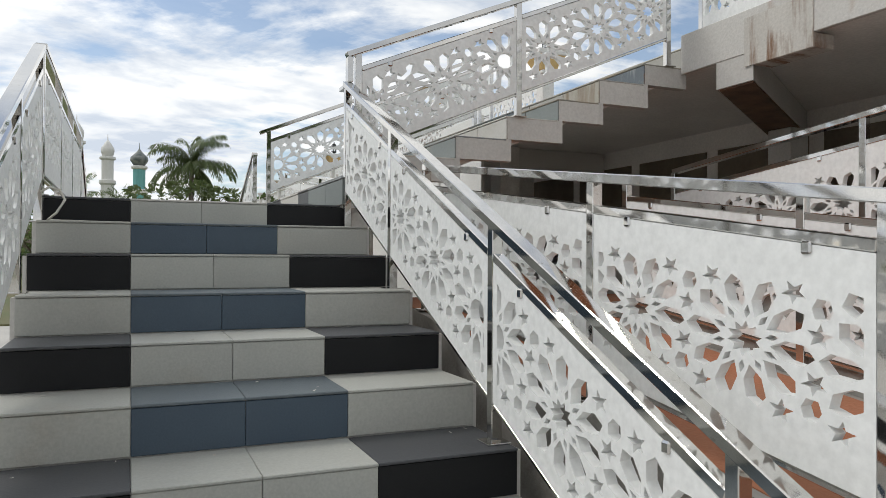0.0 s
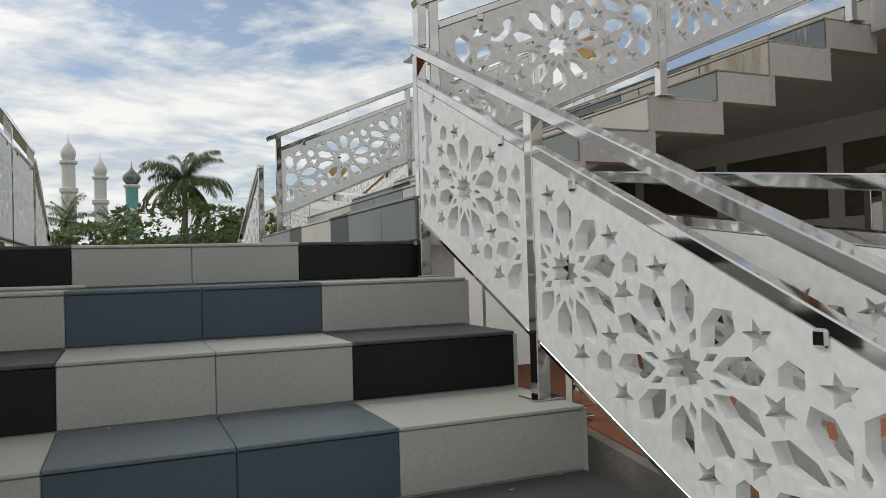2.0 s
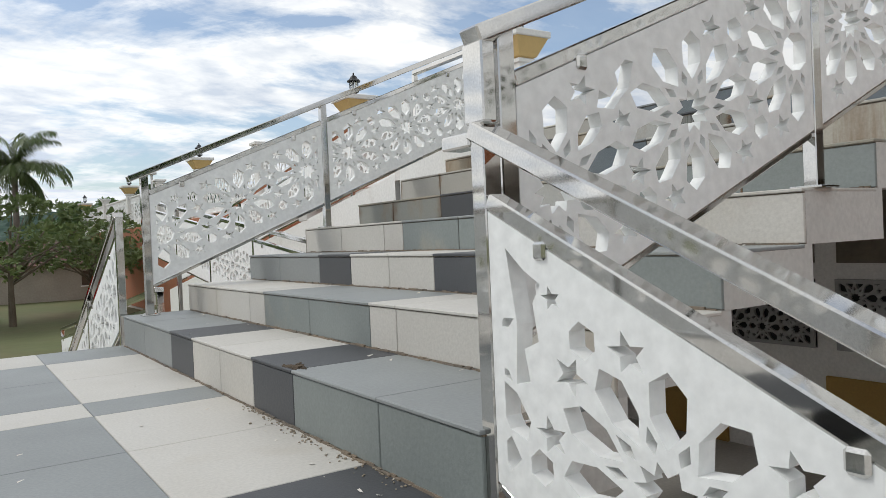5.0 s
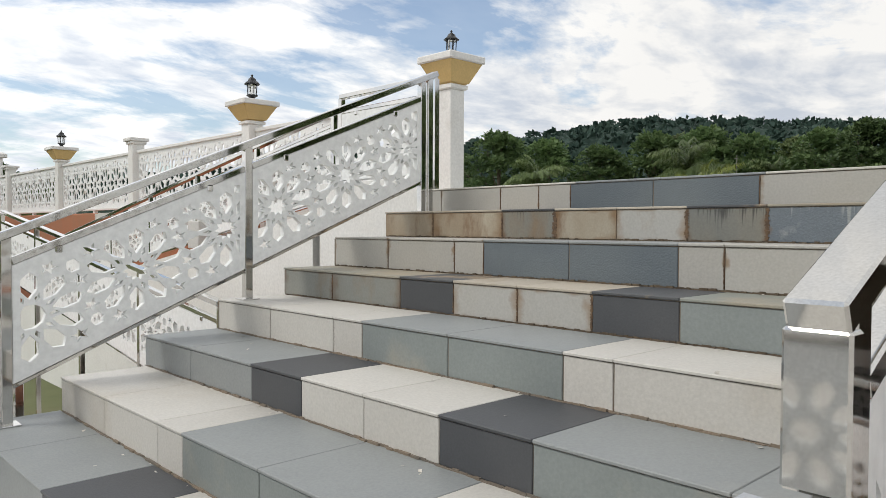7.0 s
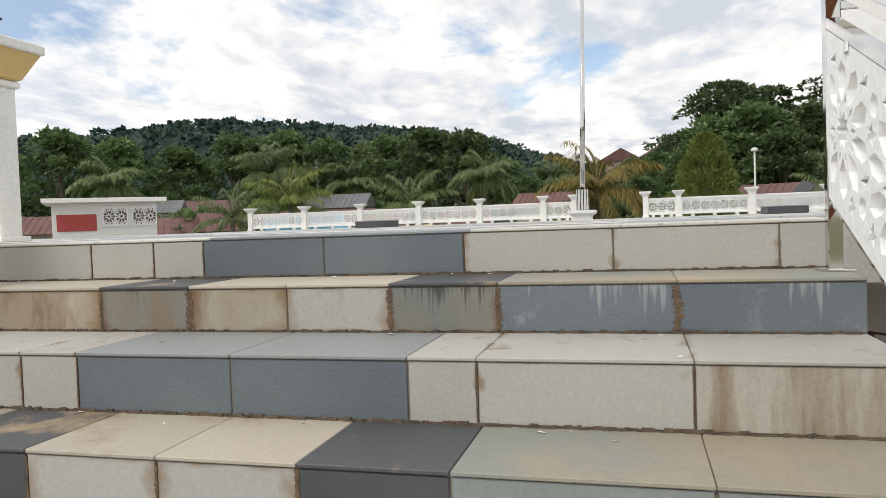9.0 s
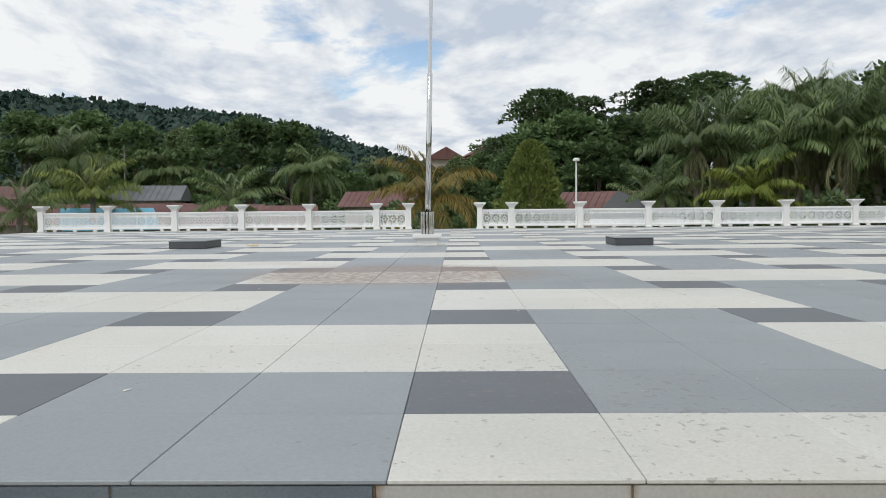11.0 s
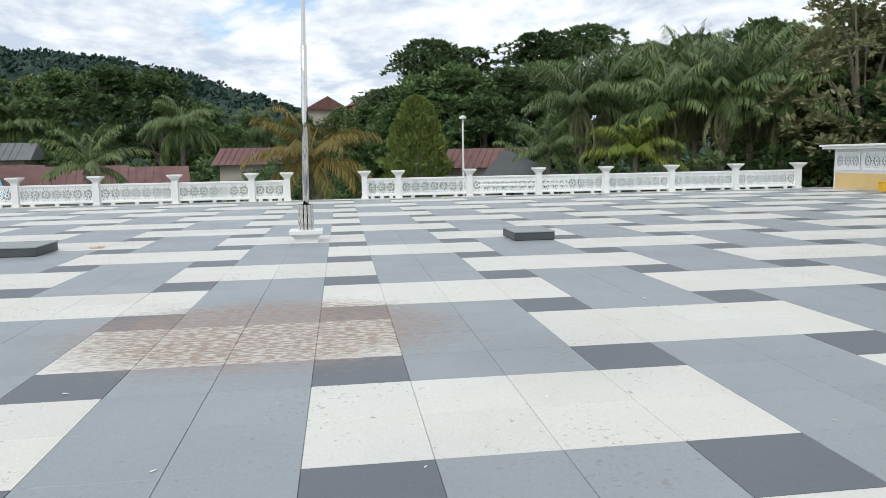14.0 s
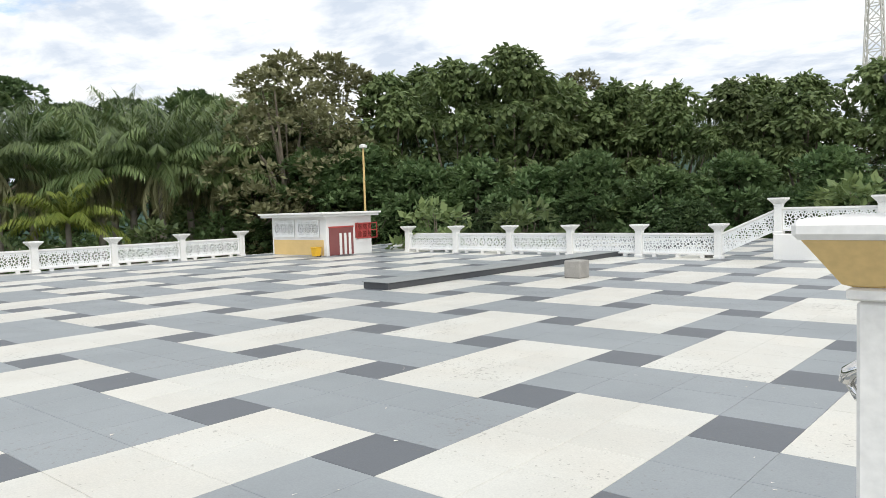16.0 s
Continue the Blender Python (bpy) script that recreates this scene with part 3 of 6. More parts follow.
def add_bar(bm, a, b, w, h, up=(0, 0, 1), bevel=0.004):
    """A bar of section w x h from a to b."""
    a, b = Vector(a), Vector(b)
    d = b - a
    q = d.to_track_quat("Y", "Z") if abs(d.normalized().z) < 0.99 else d.to_track_quat("Y", "X")
    m = Matrix.Translation((a + b) / 2) @ q.to_matrix().to_4x4()
    add_box(bm, (-w / 2, -d.length / 2, -h / 2), (w / 2, d.length / 2, h / 2), bevel, m)


def bar(a, b, w, h, bevel=0.004):
    bm = bmesh.new()
    add_bar(bm, a, b, w, h, bevel=bevel)
    return bm


def add_tube(bm, pts, radii, seg=8, cap=True):
    rings = []
    for i, p in enumerate(pts):
        p = Vector(p)
        d = Vector(pts[min(i + 1, len(pts) - 1)]) - Vector(pts[max(i - 1, 0)])
        q = d.to_track_quat("Z", "Y")
        rings.append([bm.verts.new(p + q @ Vector((math.cos(2 * math.pi * k / seg) * radii[i], math.sin(2 * math.pi * k / seg) * radii[i], 0)))
                      for k in range(seg)])
    for a, b in zip(rings, rings[1:]):
        for k in range(seg):
            bm.faces.new((a[k], a[(k + 1) % seg], b[(k + 1) % seg], b[k]))
    if cap:
        bm.faces.new(rings[0][::-1])
        bm.faces.new(rings[-1])


def tube(pts, radii, seg=8):
    bm = bmesh.new()
    add_tube(bm, pts, radii, seg)
    return bm


def lathe(profile, seg=16, square=False):
    """A turned (or square) body from (radius, z) pairs."""
    bm = bmesh.new()
    if square:
        seg = 4
    rings = []
    for r, z in profile:
        off = math.pi / 4 if square else 0
        k2 = math.sqrt(2) if square else 1
        rings.append([bm.verts.new((math.cos(off + 2 * math.pi * k / seg) * r * k2, math.sin(off + 2 * math.pi * k / seg) * r * k2, z)) for k in range(seg)])
    for a, b in zip(rings, rings[1:]):
        for k in range(seg):
            bm.faces.new((a[k], a[(k + 1) % seg], b[(k + 1) % seg], b[k]))
    bm.faces.new(rings[0][::-1])
    bm.faces.new(rings[-1])
    return bm


# ---- cut-work patterns ----


def clip_poly(poly, planes):
    for nx, ny, d in planes:
        out = []
        for i in range(len(poly)):
            p, q = poly[i], poly[(i + 1) % len(poly)]
            dp, dq = nx * p[0] + ny * p[1] - d, nx * q[0] + ny * q[1] - d
            if dp >= 0:
                out.append(p)
            if (dp > 0) != (dq > 0) and abs(dp - dq) > 1e-9:
                f = dp / (dp - dq)
                out.append((p[0] + f * (q[0] - p[0]), p[1] + f * (q[1] - p[1])))
        poly = out
        if len(poly) < 3:
            return []
    return poly


def rosette(cx, cy, s=1.0, n=10):
    """Holes of one rosette: a many-pointed star, darts, petals and a ring of five-pointed stars."""
    holes = []

    def put(pts, ang):
        c, si = math.cos(ang), math.sin(ang)
        holes.append([(cx + s * (c * x - si * y), cy + s * (si * x + c * y)) for x, y in pts])
    put([((0.060 if k % 2 else 0.039) * math.cos(math.pi * k / n), (0.060 if k % 2 else 0.039) * math.sin(math.pi * k / n)) for k in range(2 * n)], 0)
    for k in range(n):
        a = 2 * math.pi * (k + 0.5) / n
        put([(0.070, 0), (0.094, -0.0115), (0.124, 0), (0.094, 0.0115)], a)
        put([(0.094, 0), (0.155, -0.037), (0.208, -0.036), (0.232, 0), (0.208, 0.036), (0.155, 0.037)], a + math.pi / n)
    for k in range(n):
        a = 2 * math.pi * (k + 0.5) / n
        put([((0.034 if j % 2 == 0 else 0.0145) * math.cos(math.pi * j / 5) + 0.258, (0.034 if j % 2 == 0 else 0.0145) * math.sin(math.pi * j / 5)) for j in range(10)], a)
    for k in range(n):
        a = 2 * math.pi * (k + 0.5) / n + math.pi / n
        put([(0.248, 0), (0.270, -0.028), (0.312, -0.033), (0.350, 0), (0.312, 0.033), (0.270, 0.028)], a)
    for k in range(n):
        a = 2 * math.pi * (k + 0.5) / n
        put([(0.300, 0), (0.330, -0.022), (0.375, 0), (0.330, 0.022)], a)
    return holes


def area(p):
    return abs(sum(p[i][0] * p[(i + 1) % len(p)][1] - p[(i + 1) % len(p)][0] * p[i][1] for i in range(len(p)))) / 2


def hull(pts):
    pts = sorted(set(pts))

    def half(seq):
        out = []
        for p in seq:
            while len(out) > 1 and (out[-1][0] - out[-2][0]) * (p[1] - out[-2][1]) - (out[-1][1] - out[-2][1]) * (p[0] - out[-2][0]) <= 1e-9:
                out.pop()
            out.append(p)
        return out
    a, b = half(pts), half(pts[::-1])
    return a[:-1] + b[:-1]


def inside(p, poly):
    odd = False
    for i in range(len(poly)):
        (ax, ay), (bx, by) = poly[i], poly[i - 1]
        if (ay > p[1]) != (by > p[1]) and p[0] < (bx - ax) * (p[1] - ay) / (by - ay) + ax:
            odd = not odd
    return odd


def edge_gap(p, poly):
    best = 9.0
    for i in range(len(poly)):
        (ax, ay), (bx, by) = poly[i - 1], poly[i]
        dx, dy = bx - ax, by - ay
        t = max(0.0, min(1.0, ((p[0] - ax) * dx + (p[1] - ay) * dy) / (dx * dx + dy * dy + 1e-12)))
        best = min(best, math.hypot(p[0] - ax - t * dx, p[1] - ay - t * dy))
    return best


def too_close(a, b, gap=0.0075):
    return any(inside(p, b) or edge_gap(p, b) < gap for p in a) or any(inside(p, a) or edge_gap(p, a) < gap for p in b)


def cutwork(outline, holes, thick):
    """A slab with holes in the x-z plane, thick along y. outline: convex, counter-clockwise."""
    planes = []
    for i in range(len(outline)):
        (ax, ay), (bx, by) = outline[i], outline[(i + 1) % len(outline)]
        ln = math.hypot(bx - ax, by - ay)
        nx, ny = -(by - ay) / ln, (bx - ax) / ln
        planes.append((nx, ny, nx * ax + ny * ay + 0.035))
    kept, cents = [], []
    for h in holes:
        cut = any(nx * p[0] + ny * p[1] < d for p in h for nx, ny, d in planes)
        c = clip_poly(h, planes)
        if cut and len(h) > 6 and len(c) > 2:
            c = hull(c)
        if len(c) < 3 or area(c) < 0.00012:
            continue
        ce = (sum(p[0] for p in c) / len(c), sum(p[1] for p in c) / len(c))
        reach = max(math.hypot(p[0] - ce[0], p[1] - ce[1]) for p in c)
        near = [o for o in cents if math.hypot(ce[0] - o[0], ce[1] - o[1]) < reach + o[2] + 0.008]
        for shrink in (1.0, 0.8, 0.62):
            d = [(ce[0] + shrink * (p[0] - ce[0]), ce[1] + shrink * (p[1] - ce[1])) for p in c]
            if not any(too_close(d, o[3]) for o in near):
                break
        else:
            continue
        c = d
        clean = [c[i] for i in range(len(c)) if math.hypot(c[i][0] - c[i - 1][0], c[i][1] - c[i - 1][1]) > 1e-4]
        if len(clean) < 3:
            continue
        kept.append(clean)
        cents.append((*ce, reach, clean))
    for attempt in range(40):
        want = area(outline) - sum(area(h) for h in kept)
        bm = bmesh.new()
        edges = []
        for loop in [outline] + kept:
            vs = [bm.verts.new((x, 0, z)) for x, z in loop]
            edges += [bm.edges.new((vs[i], vs[(i + 1) % len(vs)])) for i in range(len(vs))]
        bmesh.ops.triangle_fill(bm, use_beauty=True, edges=edges, normal=(0, -1, 0))
        if abs(sum(f.calc_area() for f in bm.faces) - want) < 0.004:
            break
        bm.free()
        shrunk = 0.997 - 0.004 * (attempt % 3)
        kept = [[(sum(q[0] for q in h) / len(h) * (1 - shrunk) + p[0] * shrunk, sum(q[1] for q in h) / len(h) * (1 - shrunk) + p[1] * shrunk) for p in h] for h in kept]
        if attempt > 6:
            kept = [h for i, h in enumerate(kept) if i % 37 != attempt]
    ext = bmesh.ops.extrude_face_region(bm, geom=bm.faces[:])
    mv = [g for g in ext["geom"] if isinstance(g, bmesh.types.BMVert)]
    bmesh.ops.translate(bm, verts=mv, vec=(0, thick, 0))
    bmesh.ops.translate(bm, verts=bm.verts[:], vec=(0, -thick / 2, 0))
    bmesh.ops.recalc_face_normals(bm, faces=bm.faces[:])
    return bm


def star_chain(cx, cy, d, slope, squash=0.78):
    """Holes round one rosette of a chain with spacing d along a rising line: its own star, darts and petals, then the stars and hexagons shared with its neighbours."""
    k = d / 0.57
    g = math.atan(slope)
    cg, sg = math.cos(g), math.sin(g)
    own, shared = [], []

    def put(out, pts, ang, off=(0.0, 0.0)):
        c, si = math.cos(ang), math.sin(ang)
        loop = []
        for x, y in pts:
            u, v = k * (c * x - si * y + off[0]), k * (si * x + c * y + off[1]) * squash
            loop.append((cx + u * cg - v * sg, cy + u * sg + v * cg))
        out.append(loop)
    put(own, [((0.078 if q % 2 else 0.050) * math.cos(math.pi * q / 10), (0.078 if q % 2 else 0.050) * math.sin(math.pi * q / 10)) for q in range(20)], 0)
    for q in range(10):
        put(own, [(0.090, 0), (0.116, -0.0135), (0.150, 0), (0.116, 0.0135)], math.pi / 5 * (q + 0.5))
        put(own, [(0.108, 0), (0.166, -0.0395), (0.240, -0.0420), (0.279, 0), (0.240, 0.0420), (0.166, 0.0395)], math.pi / 5 * q)
    star = [((0.050 if q % 2 == 0 else 0.021) * math.cos(math.pi * q / 5), (0.050 if q % 2 == 0 else 0.021) * math.sin(math.pi * q / 5)) for q in range(10)]
    r = 0.285 / math.cos(math.pi / 10)
    for side in (-1, 1):
        put(shared, star, side * math.pi / 2, (0.285, side * r * math.sin(math.pi / 10)))
        for a in (54, 126):
            put(shared, star, side * radians(a), (r * math.cos(radians(a)), side * r * math.sin(radians(a))))
        put(shared, [(-0.038, 0), (-0.022, -0.040), (0.022, -0.040), (0.038, 0), (0.022, 0.040), (-0.022, 0.040)], 0, (0.285, side * 0.196))
    return own, shared


def stair_panel(w, h, slope, shift=0.0, broken=(), step=0.525):
    """A raked panel of white cut-work: w along x, h high, rising by slope."""
    out = [(0, 0), (w, slope * w), (w, slope * w + h), (0, h)]
    holes, late = [[(w - d, slope * (w - d) + h - t) for d, t in b] for b in broken], []
    for k in range(-2, int(w / step) + 3):
        u = shift + k * step
        own, shared = star_chain(u, slope * u + h / 2, step * math.hypot(1, slope), slope)
        holes += own
        late += shared
    return cutwork(out, holes + late, 0.042)


def lattice(w, h, s, thick=0.05, fold=10, grow=1.0):
    """A screen of rosettes, w wide and h high."""
    holes, every = [], []
    d = 0.475 * s
    nx, ny = max(1, round(w / d)), max(1, round(h / d))
    for i in range(nx + 1):
        for j in range(ny + 1):
            every.append(rosette(w * (i + 0.5) / nx, h * (j + 0.5) / ny, s, fold))
    for lo, hi in ((0, 1), (1, 99)):
        for e in every:
            for q, hole in enumerate(e[lo:hi]):
                if fold < 10 and (lo + q) % 1 == 0 and area(hole) < 0.0004 * s * s:
                    continue
                cx, cy = sum(p[0] for p in hole) / len(hole), sum(p[1] for p in hole) / len(hole)
                holes.append([(cx + grow * (p[0] - cx), cy + grow * (p[1] - cy)) for p in hole])
    return cutwork([(0, 0), (w, 0), (w, h), (0, h)], holes, thick)


def band(w, h, thick=0.05, grow=1.12):
    """A level screen with one row of many-pointed rosettes, w wide and h high."""
    n = max(2, round(w / (0.63 * h)))
    s = 1.30 * h
    every = [rosette(w * (k + 0.5) / n, h / 2, s) for k in range(-1, n + 1)]
    holes = []
    for lo, hi in ((0, 21), (21, 31), (31, 41), (41, 99)):
        for e in every:
            for hole in e[lo:hi]:
                cx, cy = sum(p[0] for p in hole) / len(hole), sum(p[1] for p in hole) / len(hole)
                holes.append([(cx + grow * (p[0] - cx), cy + grow * (p[1] - cy)) for p in hole])
    return cutwork([(0, 0), (w, 0), (w, h), (0, h)], holes, thick)

# ---- the stairs ----
# first flight: (y of nose, z of tread), from the landing down
F1 = [(0.0, 0.0), (-0.378, -0.166), (-0.776, -0.358), (-1.205, -0.555), (-1.635, -0.752), (-2.05, -0.945), (-2.475, -1.15), (-2.89, -1.345)]
GROUND = -1.54
X1L, X1R = -0.50, 1.47                                    # first flight: its two sides
F2 = [(1.385, 0.202), (1.812, 0.385), (2.263, 0.559), (2.704, 0.741), (3.174, 0.917), (3.569, 1.117), (4.03, 1.297), (4.443, 1.48)]
Y2R, Y2L = -0.05, 3.9                                     # second flight: its two sides
DECK = 1.48

tile_cache = {}


def tile(parent, lo, hi, mat):
    """One tile, an object of its own on shared mesh data."""
    dims = tuple(round(b - a, 3) for a, b in zip(lo, hi))
    key = (dims, mat)
    if key not in tile_cache:
        bm = box([-d / 2 for d in dims], [d / 2 for d in dims])
        bv = 0.0025
        bmesh.ops.bevel(bm, geom=bm.edges[:], offset=bv, segments=1, affect="EDGES")
        me = bpy.data.meshes.new("tile")
        bm.to_mesh(me)
        bm.free()
        me.materials.append(M[mat])
        tile_cache[key] = me
    ob = new("tile", tile_cache[key])
    ob.location = [(a + b) / 2 for a, b in zip(lo, hi)]
    ob.parent = parent
    return ob


TH, GAP = 0.012, 0.0025


def step_first(i):
    """One step of the first flight, tiled on riser and tread."""
    y, z = F1[i]
    y_back = F1[i - 1][0] if i else 0.0
    z_low = F1[i + 1][1] if i + 1 < len(F1) else GROUND
    step = thing("stair_step", None, "tiled stair step in dark and light grey, dark risers painted in shade" if i % 2 == 0 else "tiled stair step in slate blue and light grey, blue risers painted in shade", "step", "steps of the lower flight", "structure")
    body = part("step_body", box((X1L - 0.02, y + TH, z_low - 0.25), (X1R + 0.02, y_back + 0.02 if i else y + 0.3, z - TH)), "concrete", step)
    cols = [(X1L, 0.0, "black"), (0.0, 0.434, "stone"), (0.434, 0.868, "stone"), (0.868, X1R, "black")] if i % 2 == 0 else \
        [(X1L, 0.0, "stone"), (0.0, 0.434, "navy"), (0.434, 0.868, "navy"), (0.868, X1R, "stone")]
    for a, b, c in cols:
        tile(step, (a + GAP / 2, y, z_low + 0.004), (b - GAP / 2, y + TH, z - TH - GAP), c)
        if i:
            # treads take the lit tone; riser copies carry shade in their colour
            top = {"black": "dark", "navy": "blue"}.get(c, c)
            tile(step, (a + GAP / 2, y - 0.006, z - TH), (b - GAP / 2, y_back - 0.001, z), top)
    return step


EVEN = [(3.88, 3.29, "light"), (3.29, 2.69, "light"), (2.69, 2.46, "light"), (2.46, 1.88, "blue"), (1.88, 1.29, "blue"), (1.29, 1.08, "light"), (1.08, 0.48, "light"), (0.48, -0.05, "light")]
ODD = [(3.9, 3.35, "grey"), (3.35, 2.72, "grey"), (2.72, 2.31, "dark"), (2.31, 1.89, "light"), (1.89, 1.48, "light"), (1.48, 1.08, "dark"), (1.08, 0.48, "blue"), (0.48, -0.05, "blue")]
TOP = [(3.9, 3.74, "light"), (3.74, 3.14, "light"), (3.14, 2.8, "light"), (2.8, 2.54, "light"), (2.54, 1.95, "blue"), (1.95, 1.33, "blue"), (1.33, 0.73, "light"), (0.73, 0.13, "light"), (0.13, -0.05, "light")]


def step_second(i):
    """One step of the upper flight; its underside follows the steps."""
    x, z = F2[i]
    x_back = F2[i + 1][0] if i + 1 < len(F2) else x + 0.3
    z_low = F2[i - 1][1] if i else 0.0
    step = thing("stair_step", None, "tiled stair step, rust-stained risers" if i >= 4 else "tiled stair step in grey, white and slate", "step", "steps of the upper flight", "structure")
    far = x_back + (0.12 if i == 7 else 0.0)
    part("cheek", box((x + TH, Y2R + 0.003, z_low if i else -0.02), (far, Y2R + 0.085, z - TH)), "concrete", step, "white painted end of the step")
    part("tread_slab", box((x + 0.061, Y2R + 0.086, z - 0.07), (far, Y2L, z - TH)), "concrete", step)
    part("riser_slab", box((x + TH, Y2R + 0.086, z_low - 0.07 if i else -0.02), (x + 0.06, Y2L, z - TH)), "concrete", step)
    if i < 7:
        part("cheek_leg", box((x_back + 0.001, Y2R + 0.004, z_low), (x_back + 0.045, Y2R + 0.085, z + 0.001)), "concrete", step)
    part("joint_bed", box((x + 0.005, Y2R + 0.004, z_low + 0.002), (x + TH + 0.001, Y2L - 0.002, z - TH - 0.001)), "grout", step)
    grime = bmesh.new()
    rg = random.Random(40 + i)
    yy = Y2R + 0.02
    while yy < Y2L - 0.05:
        w = rg.uniform(0.02, 0.07) if i < 4 else rg.uniform(0.010, 0.034)
        add_box(grime, (x - rg.uniform(0.003, 0.012), yy, z_low), (x + 0.001, min(yy + w, Y2L), z_low + (rg.uniform(0.003, 0.010) if i < 5 else rg.uniform(0.003, 0.012))))
        yy += w * rg.uniform(0.65, 1.0)
    part("joint_grime", grime, "grime" if i > 3 else "grout", step, "brown grime along the foot of the riser")
    cols = TOP if i == 7 else EVEN if i % 2 else ODD
    g2 = 0.006 if i > 2 else 0.004
    drift = 0.0 if i == 7 else 0.035 * (x - 3.0)
    for k, (a, b, c) in enumerate(cols):
        a2 = a + (drift if k else 0)
        b2 = b + (drift if k < len(cols) - 1 else 0)
        rc = c
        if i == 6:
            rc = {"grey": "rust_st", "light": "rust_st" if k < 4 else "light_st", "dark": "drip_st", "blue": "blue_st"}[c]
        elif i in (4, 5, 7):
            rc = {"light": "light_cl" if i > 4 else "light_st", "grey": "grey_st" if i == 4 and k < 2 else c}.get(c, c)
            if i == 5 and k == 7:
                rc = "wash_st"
        if i < 5 and rc == "blue":
            rc = "greengrey"
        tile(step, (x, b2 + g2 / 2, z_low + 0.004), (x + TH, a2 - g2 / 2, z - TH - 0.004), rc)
        if i < 7:
            tc = {"blue": "grey"}.get(c, c)
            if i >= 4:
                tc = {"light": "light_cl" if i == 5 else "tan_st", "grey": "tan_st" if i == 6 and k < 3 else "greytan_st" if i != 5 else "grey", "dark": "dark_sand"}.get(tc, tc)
            tile(step, (x - 0.006, b2 + GAP / 2, z - TH), (x_back - 0.001, a2 - GAP / 2, z), tc)
    # rust that ran down the joints between the riser tiles
    if i >= 4:
        runs = bmesh.new()
        wide = {4: 0.008, 5: 0.006, 6: 0.022, 7: 0.006}[i]
        for k, (a, b, c) in enumerate(cols[1:], 1):
            if rg.random() < (0.45 if i != 6 else 0.1):
                continue
            yj = a + drift
            zz = z_low + 0.012
            wj = wide * rg.uniform(0.5, 1.4)
            while zz < z - TH - 0.012:
                hh = rg.uniform(0.003, 0.009)
                wl, wr = wj * rg.uniform(0.1, 0.75), wj * rg.uniform(0.1, 0.75)
                add_box(runs, (x - 0.0018, yj - wl, zz), (x + 0.004, yj + wr, min(zz + hh, z - TH - 0.006)))
                zz += hh
        part("rust_run", runs, "jrust", step, "orange rust along the tile joints")
    if i == 7:
        part("rust_patch", box((x_back - 0.14, Y2R - 0.003, z_low + 0.006), (x_back + 0.02, Y2R + 0.002, z - TH - 0.004)), "rust", step, "dark rust running down the end of the step")
    return step


for i in range(len(F1)):
    step_first(i)
for i in range(len(F2)):
    step_second(i)

bm = bmesh.new()
for yy in (Y2R + 0.086, 3.82):
    for x, z in ((1.45, 0.02), (4.43, 1.262), (4.43, 1.208), (1.45, -0.034)):
        bm.verts.new((x, yy, z))
bm.verts.ensure_lookup_table()
for f in ((0, 1, 2, 3), (7, 6, 5, 4), (0, 4, 5, 1), (1, 5, 6, 2), (2, 6, 7, 3), (3, 7, 4, 0)):
    bm.faces.new([bm.verts[q] for q in f])
bmesh.ops.recalc_face_normals(bm, faces=bm.faces[:])
tagged(part("stair_soffit", bm, "soffit"), "sloping grey slab that carries the upper stairs", "slab", "", "structure")

LAND_Y = 3.95
landing = thing("landing_floor", None, "tiled stair landing of white and grey squares", "floor", "", "structure")
part("slab", box((X1L - 0.02, 0.0135, -0.30), (1.6, LAND_Y, -TH)), "concrete", landing)
xs = [X1L, 0.0, 0.434, 0.868, 1.385]
ys = [0.0, 0.50, 1.13, 1.76, 2.06, 2.74, 3.42, LAND_Y]
for a in range(len(xs) - 1):
    for b in range(len(ys) - 1):
        band_row = b in (0, 3, 6)
        if a in (0, 3):
            c = ("dark" if b == 0 else "grey") if band_row else "light"
        else:
            c = "light" if band_row else "grey"
        tile(landing, (xs[a] + GAP / 2, ys[b] + GAP / 2 - (0.006 if b == 0 else 0), -TH), (xs[a + 1] - GAP / 2, ys[b + 1] - GAP / 2, 0.0), c)

# second lower flight, on the far side of the landing
far_flight = thing("far_stairs", None, "tiled stairs going down from the far side of the landing", "stairs", "", "structure")
for k in range(7):
    y0 = LAND_Y + 0.41 * k
    part("step_body", box((X1L - 0.02, y0, GROUND), (X1R + 0.02, y0 + 0.41, -0.19 * (k + 1))), "grout", far_flight)
    tile(far_flight, (X1L, y0, -0.19 * (k + 1)), (X1R, y0 + 0.41, -0.19 * (k + 1) + TH), "light" if k % 2 else "grey")

# ---- railings ----


